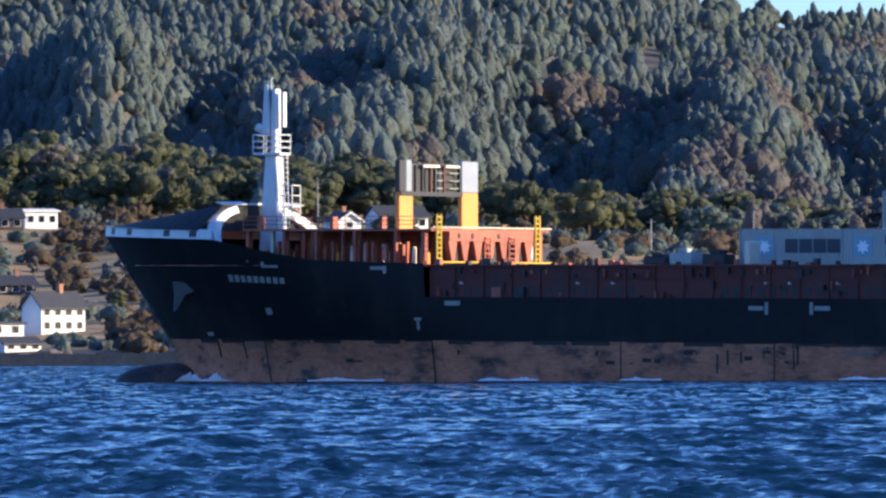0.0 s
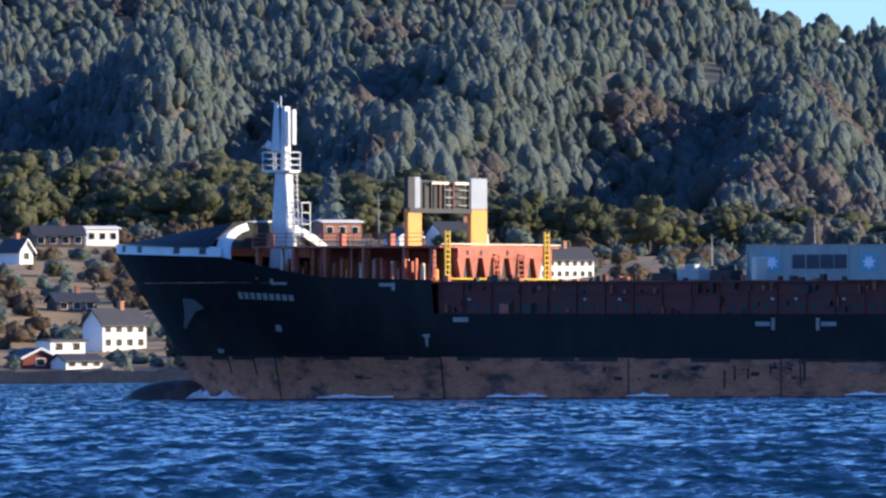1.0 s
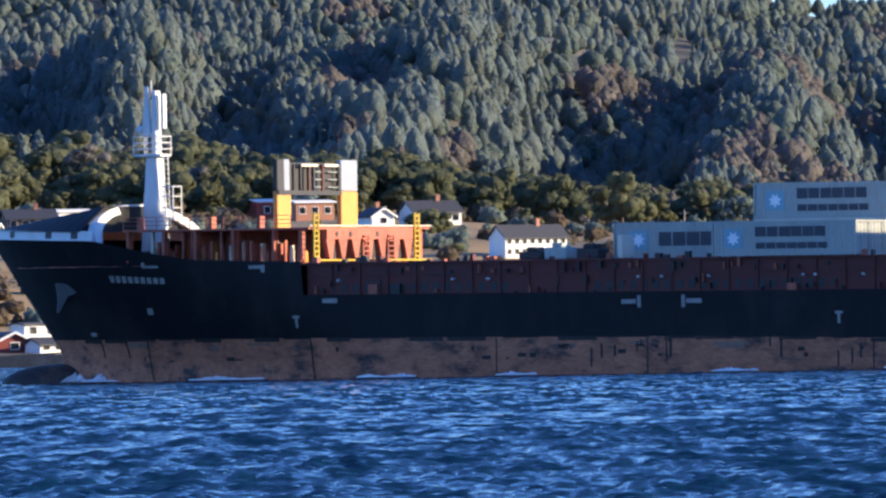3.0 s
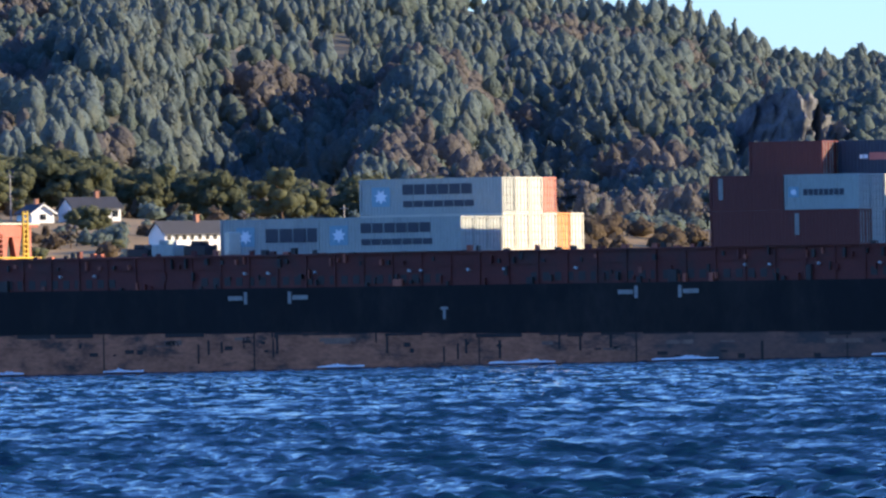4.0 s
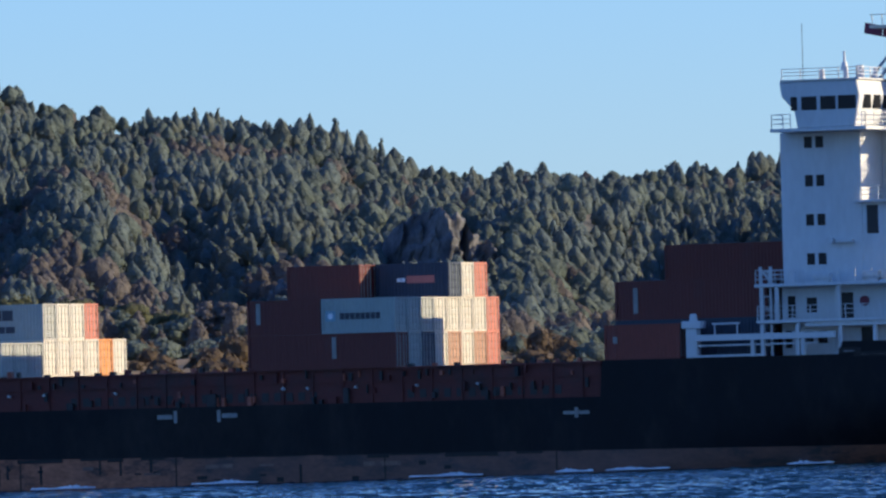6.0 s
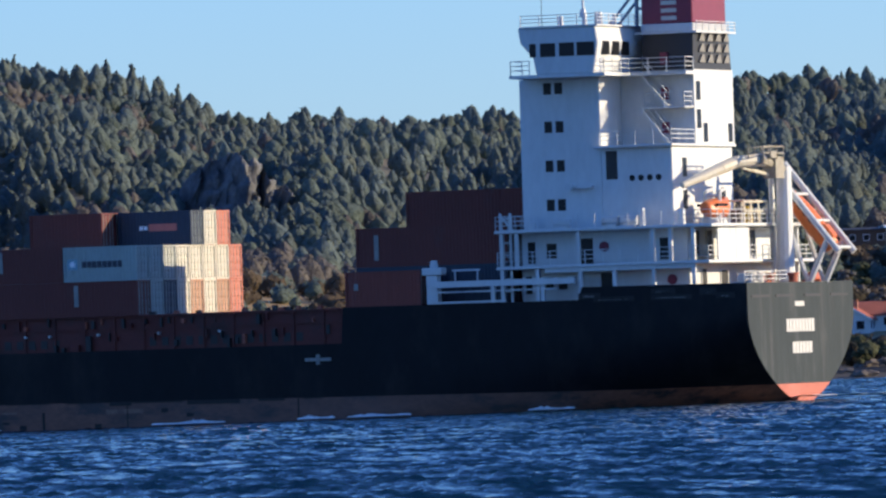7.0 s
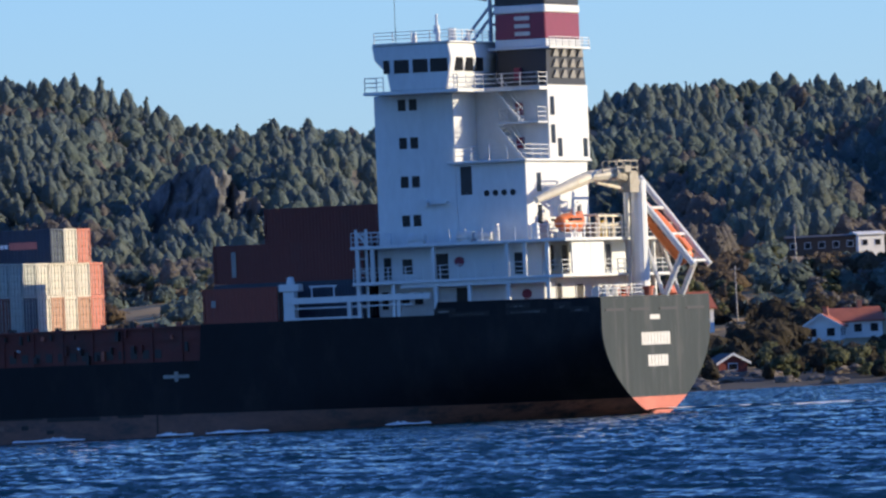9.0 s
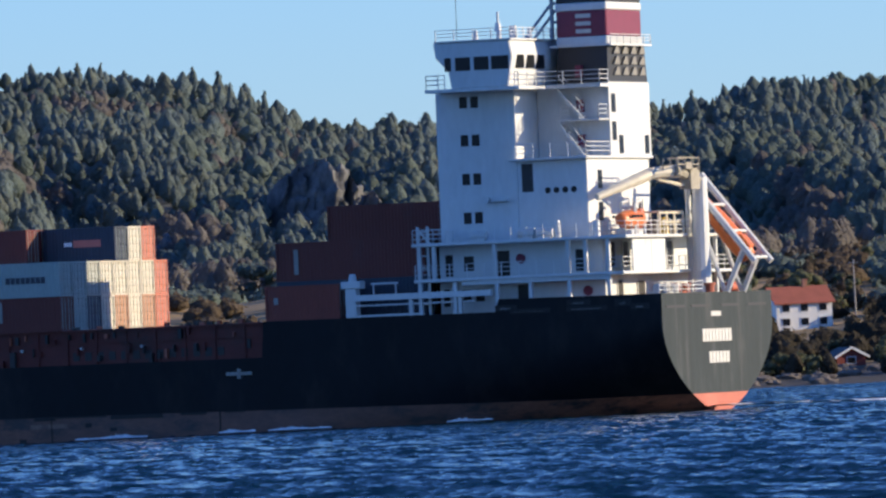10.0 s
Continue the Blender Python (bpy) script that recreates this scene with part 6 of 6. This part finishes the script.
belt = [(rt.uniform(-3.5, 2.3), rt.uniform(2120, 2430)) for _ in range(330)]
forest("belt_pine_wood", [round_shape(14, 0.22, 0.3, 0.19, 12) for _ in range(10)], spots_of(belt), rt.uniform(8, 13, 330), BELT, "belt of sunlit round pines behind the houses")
low = [(rt.uniform(1.2, 6.9), rt.uniform(2050, 2450)) for _ in range(520)]
forest("shore_birch_wood", [crown("oval", rt.uniform(0.17, 0.28), 60, 0.06, low=0.05) for _ in range(10)], spots_of(low[:330]), rt.uniform(6.5, 12, 330), BARE, "bare brown birches behind the shore")
forest("shore_pine_wood", [round_shape(12, 0.3, 0.28, 0.17, 16) for _ in range(10)], spots_of(low[330:]), rt.uniform(5, 10, 190), PINE, "green pines behind the shore")
far, f_h = clear([(rt.uniform(6.0, 9.0), rt.uniform(1512, 1600) if k % 3 == 0 else rt.uniform(1570, 2300)) for k in range(560)], rt.uniform(1.6, 4.5, 560))
half = len(far) * 3 // 5
forest("bank_wood", [round_shape(10, 0.2, 0.3, 0.19, 14) for _ in range(10)], spots_of(far[:half]), f_h[:half], BELT, "dark pines on the steep bank")
forest("bank_scrub", [crown("dome", rt.uniform(0.35, 0.5), 40, 0.1, low=0.05) for _ in range(10)], spots_of(far[half:]), f_h[half:], BANK_SHADE, "bare scrub on the steep bank, shade in its colour")


# ---- trees along the shore, one by one ----
def tree_model(kind, k):
    ob = tagged(new("pine_tree" if kind == "pine" else ("spruce_tree" if kind == "spruce" else "birch_tree")),
                {"pine": "round-crowned green pine on the far shore", "spruce": "dark green spruce on the far shore", "birch": "bare brown birch on the far shore"}[kind], "tree", "trees along the shore")
    bm = bmesh.new()
    rod(bm, (0, 0, -0.05), (0.01, 0.01, 0.5), 0.022, 0.016, seg=6)
    rod(bm, (0.01, 0.01, 0.5), (0.0, 0.02, 0.85), 0.016, 0.006, seg=6)
    for i in range(6):
        q, z = rt.uniform(0, 6.28), rt.uniform(0.35, 0.7)
        rod(bm, (0.01, 0.01, z), (math.cos(q) * 0.2, math.sin(q) * 0.2, z + 0.14), 0.009, 0.004, seg=4)
    part("trunk", bm, BARK, ob)
    if kind == "spruce":
        v, f = crown("cone", 0.24, 190, 0.06)
    elif kind == "pine":
        v, f = round_shape(18, 0.38, 0.27, 0.145, 14)
    else:
        v, f = round_shape(26, 0.25, 0.25, 0.09, 14)
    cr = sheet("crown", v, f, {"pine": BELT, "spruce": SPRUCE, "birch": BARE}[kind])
    cr.parent = ob
    return ob


MODELS = {k: [tree_model(k, i) for i in range(n)] for k, n in (("pine", 6), ("birch", 5), ("spruce", 3))}
used = set()
TREES = []
for i in range(175):
    az = rt.uniform(-3.5, 2.9) if i % 5 else rt.uniform(2.9, 8.8)
    TREES.append((az, rt.uniform(2120, 2400), rt.uniform(8.5, 14) * (1.15 if az < -0.8 else 0.85), rt.choice(["pine", "pine", "birch", "pine", "spruce"], p=[0.3, 0.25, 0.25, 0.15, 0.05])))
for i in range(110):
    az = rt.uniform(-3.4, 1.4) if i % 2 else rt.uniform(6.1, 8.8)
    TREES.append((az, rt.uniform(1620, 2080), rt.uniform(3.0, 7.0), rt.choice(["pine", "pine", "birch"])))
for az, r, h, kd in ((1.07, 2100, 13, "pine"), (1.0, 2110, 11, "pine"), (1.18, 2110, 9, "pine"), (1.86, 2180, 14, "birch"), (2.6, 2150, 12, "birch"), (2.75, 2150, 13, "birch"), (2.68, 2170, 13, "birch"), (-0.75, 2100, 15, "spruce"), (-0.02, 2010, 10, "pine"), (0.08, 2000, 9, "pine"), (0.2, 1990, 8, "pine")):
    TREES.append((az, r, h, kd))
_p, _h = clear([(a, r) for a, r, h, kd in TREES], [h for a, r, h, kd in TREES])
_ok = set(_p)
for az, r, h, kd in [q for q in TREES if (q[0], q[1]) in _ok]:
    mo = MODELS[kd][int(rt.integers(len(MODELS[kd])))]
    x, y, z, _r = at_land(az, r=r)
    mm = Matrix.LocRotScale((x, y, z - 0.2), Euler((0, 0, rt.uniform(0, 6.28))), None)
    if mo.name not in used:
        used.add(mo.name)
        ob = mo
    else:
        ob = copy_thing(mo, Matrix())
    ob.matrix_basis = mm @ Matrix.Diagonal((h * rt.uniform(0.9, 1.25), h * rt.uniform(0.9, 1.25), h, 1))


# pines that stand before a long white house
for az, r, h in ((-0.09, 1960, 6.4), (-0.03, 1950, 7.0), (0.05, 1955, 6.2)):
    x, y, z, _r = at_land(az, r=r)
    ob = copy_thing(MODELS["pine"][int(rt.integers(6))], Matrix())
    ob.matrix_basis = Matrix.LocRotScale((x, y, z - 0.2), Euler((0, 0, rt.uniform(0, 6.28))), (h * 1.1, h * 1.1, h))


# ---- foam along the waterline: patches that ride with the ship's waves ----
rf = random.Random(8)


def foam_patch(x0, x1, off, wide, tall=0.24):
    bm = bmesh.new()
    n = int((x1 - x0) * 7)
    rows = []
    for i in range(n + 1):
        u = i / n
        x = x0 + (x1 - x0) * u
        swell = math.sin(math.pi * u) ** 0.5 * (0.55 + 0.45 * math.sin(9 * u + x0))
        w = wide * swell * rf.uniform(0.3, 1.2) + 0.05
        y0 = half_beam(min(max(x, 0.5), 157), 0) + off
        zc = -x * math.tan(radians(TRIM))
        top = 0.08 + tall * swell * rf.uniform(0.35, 1.1)
        rows.append([bm.verts.new((x + rf.uniform(-0.05, 0.05), y0 + w * k * 0.7, zc + top * (1 - k / 3) + 0.12)) for k in range(4)])
    for a, b in zip(rows, rows[1:]):
        for k in range(3):
            bm.faces.new((a[k], a[k + 1], b[k + 1], b[k]))
    ob = tagged(new("bow_foam", finish("bow_foam", bm, FOAM)), "white foam along the ship's waterline", "foam", "foam along the hull")
    return aboard(ob, Matrix())


for x0, x1, off, wd in ((150, 156.5, -0.2, 0.9), (134, 142, 0.1, 0.55), (119.5, 125, 0.1, 0.6), (109, 112.5, 0.2, 0.35), (90, 94, 0.2, 0.4), (74, 79.5, 0.2, 0.35), (60.5, 66, 0.2, 0.5),
                        (42, 48, 0.2, 0.55), (27, 32, 0.2, 0.5), (14.5, 18, 0.2, 0.4), (33, 36, 0.3, 0.35)):
    foam_patch(x0, x1, off, wd)
foam_patch(151.5, 156.8, 0.1, 1.2, 0.9)
foam_patch(155.5, 157.6, 0.3, 0.7, 0.6)
bm = bmesh.new()
rows = []
for i in range(24):
    u = i / 23
    x = 4 - 22 * u
    rows.append([bm.verts.new((x, y0 * (0.5 + u), 0.28 + rf.uniform(0, 0.16))) for y0 in (4.2, 2.8, 1.2)])
for a, b in zip(rows, rows[1:]):
    for k in range(2):
        bm.faces.new((a[k], a[k + 1], b[k + 1], b[k]))
aboard(tagged(new("wake_foam", finish("wake_foam", bm, FOAM, smooth=True)), "pale wake trailing behind the stern", "foam"), Matrix())


def motions():
    for ob, m in MOVING:
        walk(ob, [(t, ship_at(t) @ m) for t in (0.0, 5.0, 10.0)])
    walk(water, [(0.0, pose(0, 0, 0)), (5.0, pose(-0.8, -3.0, 0)), (10.0, pose(-1.6, -6.0, 0))])


motions()
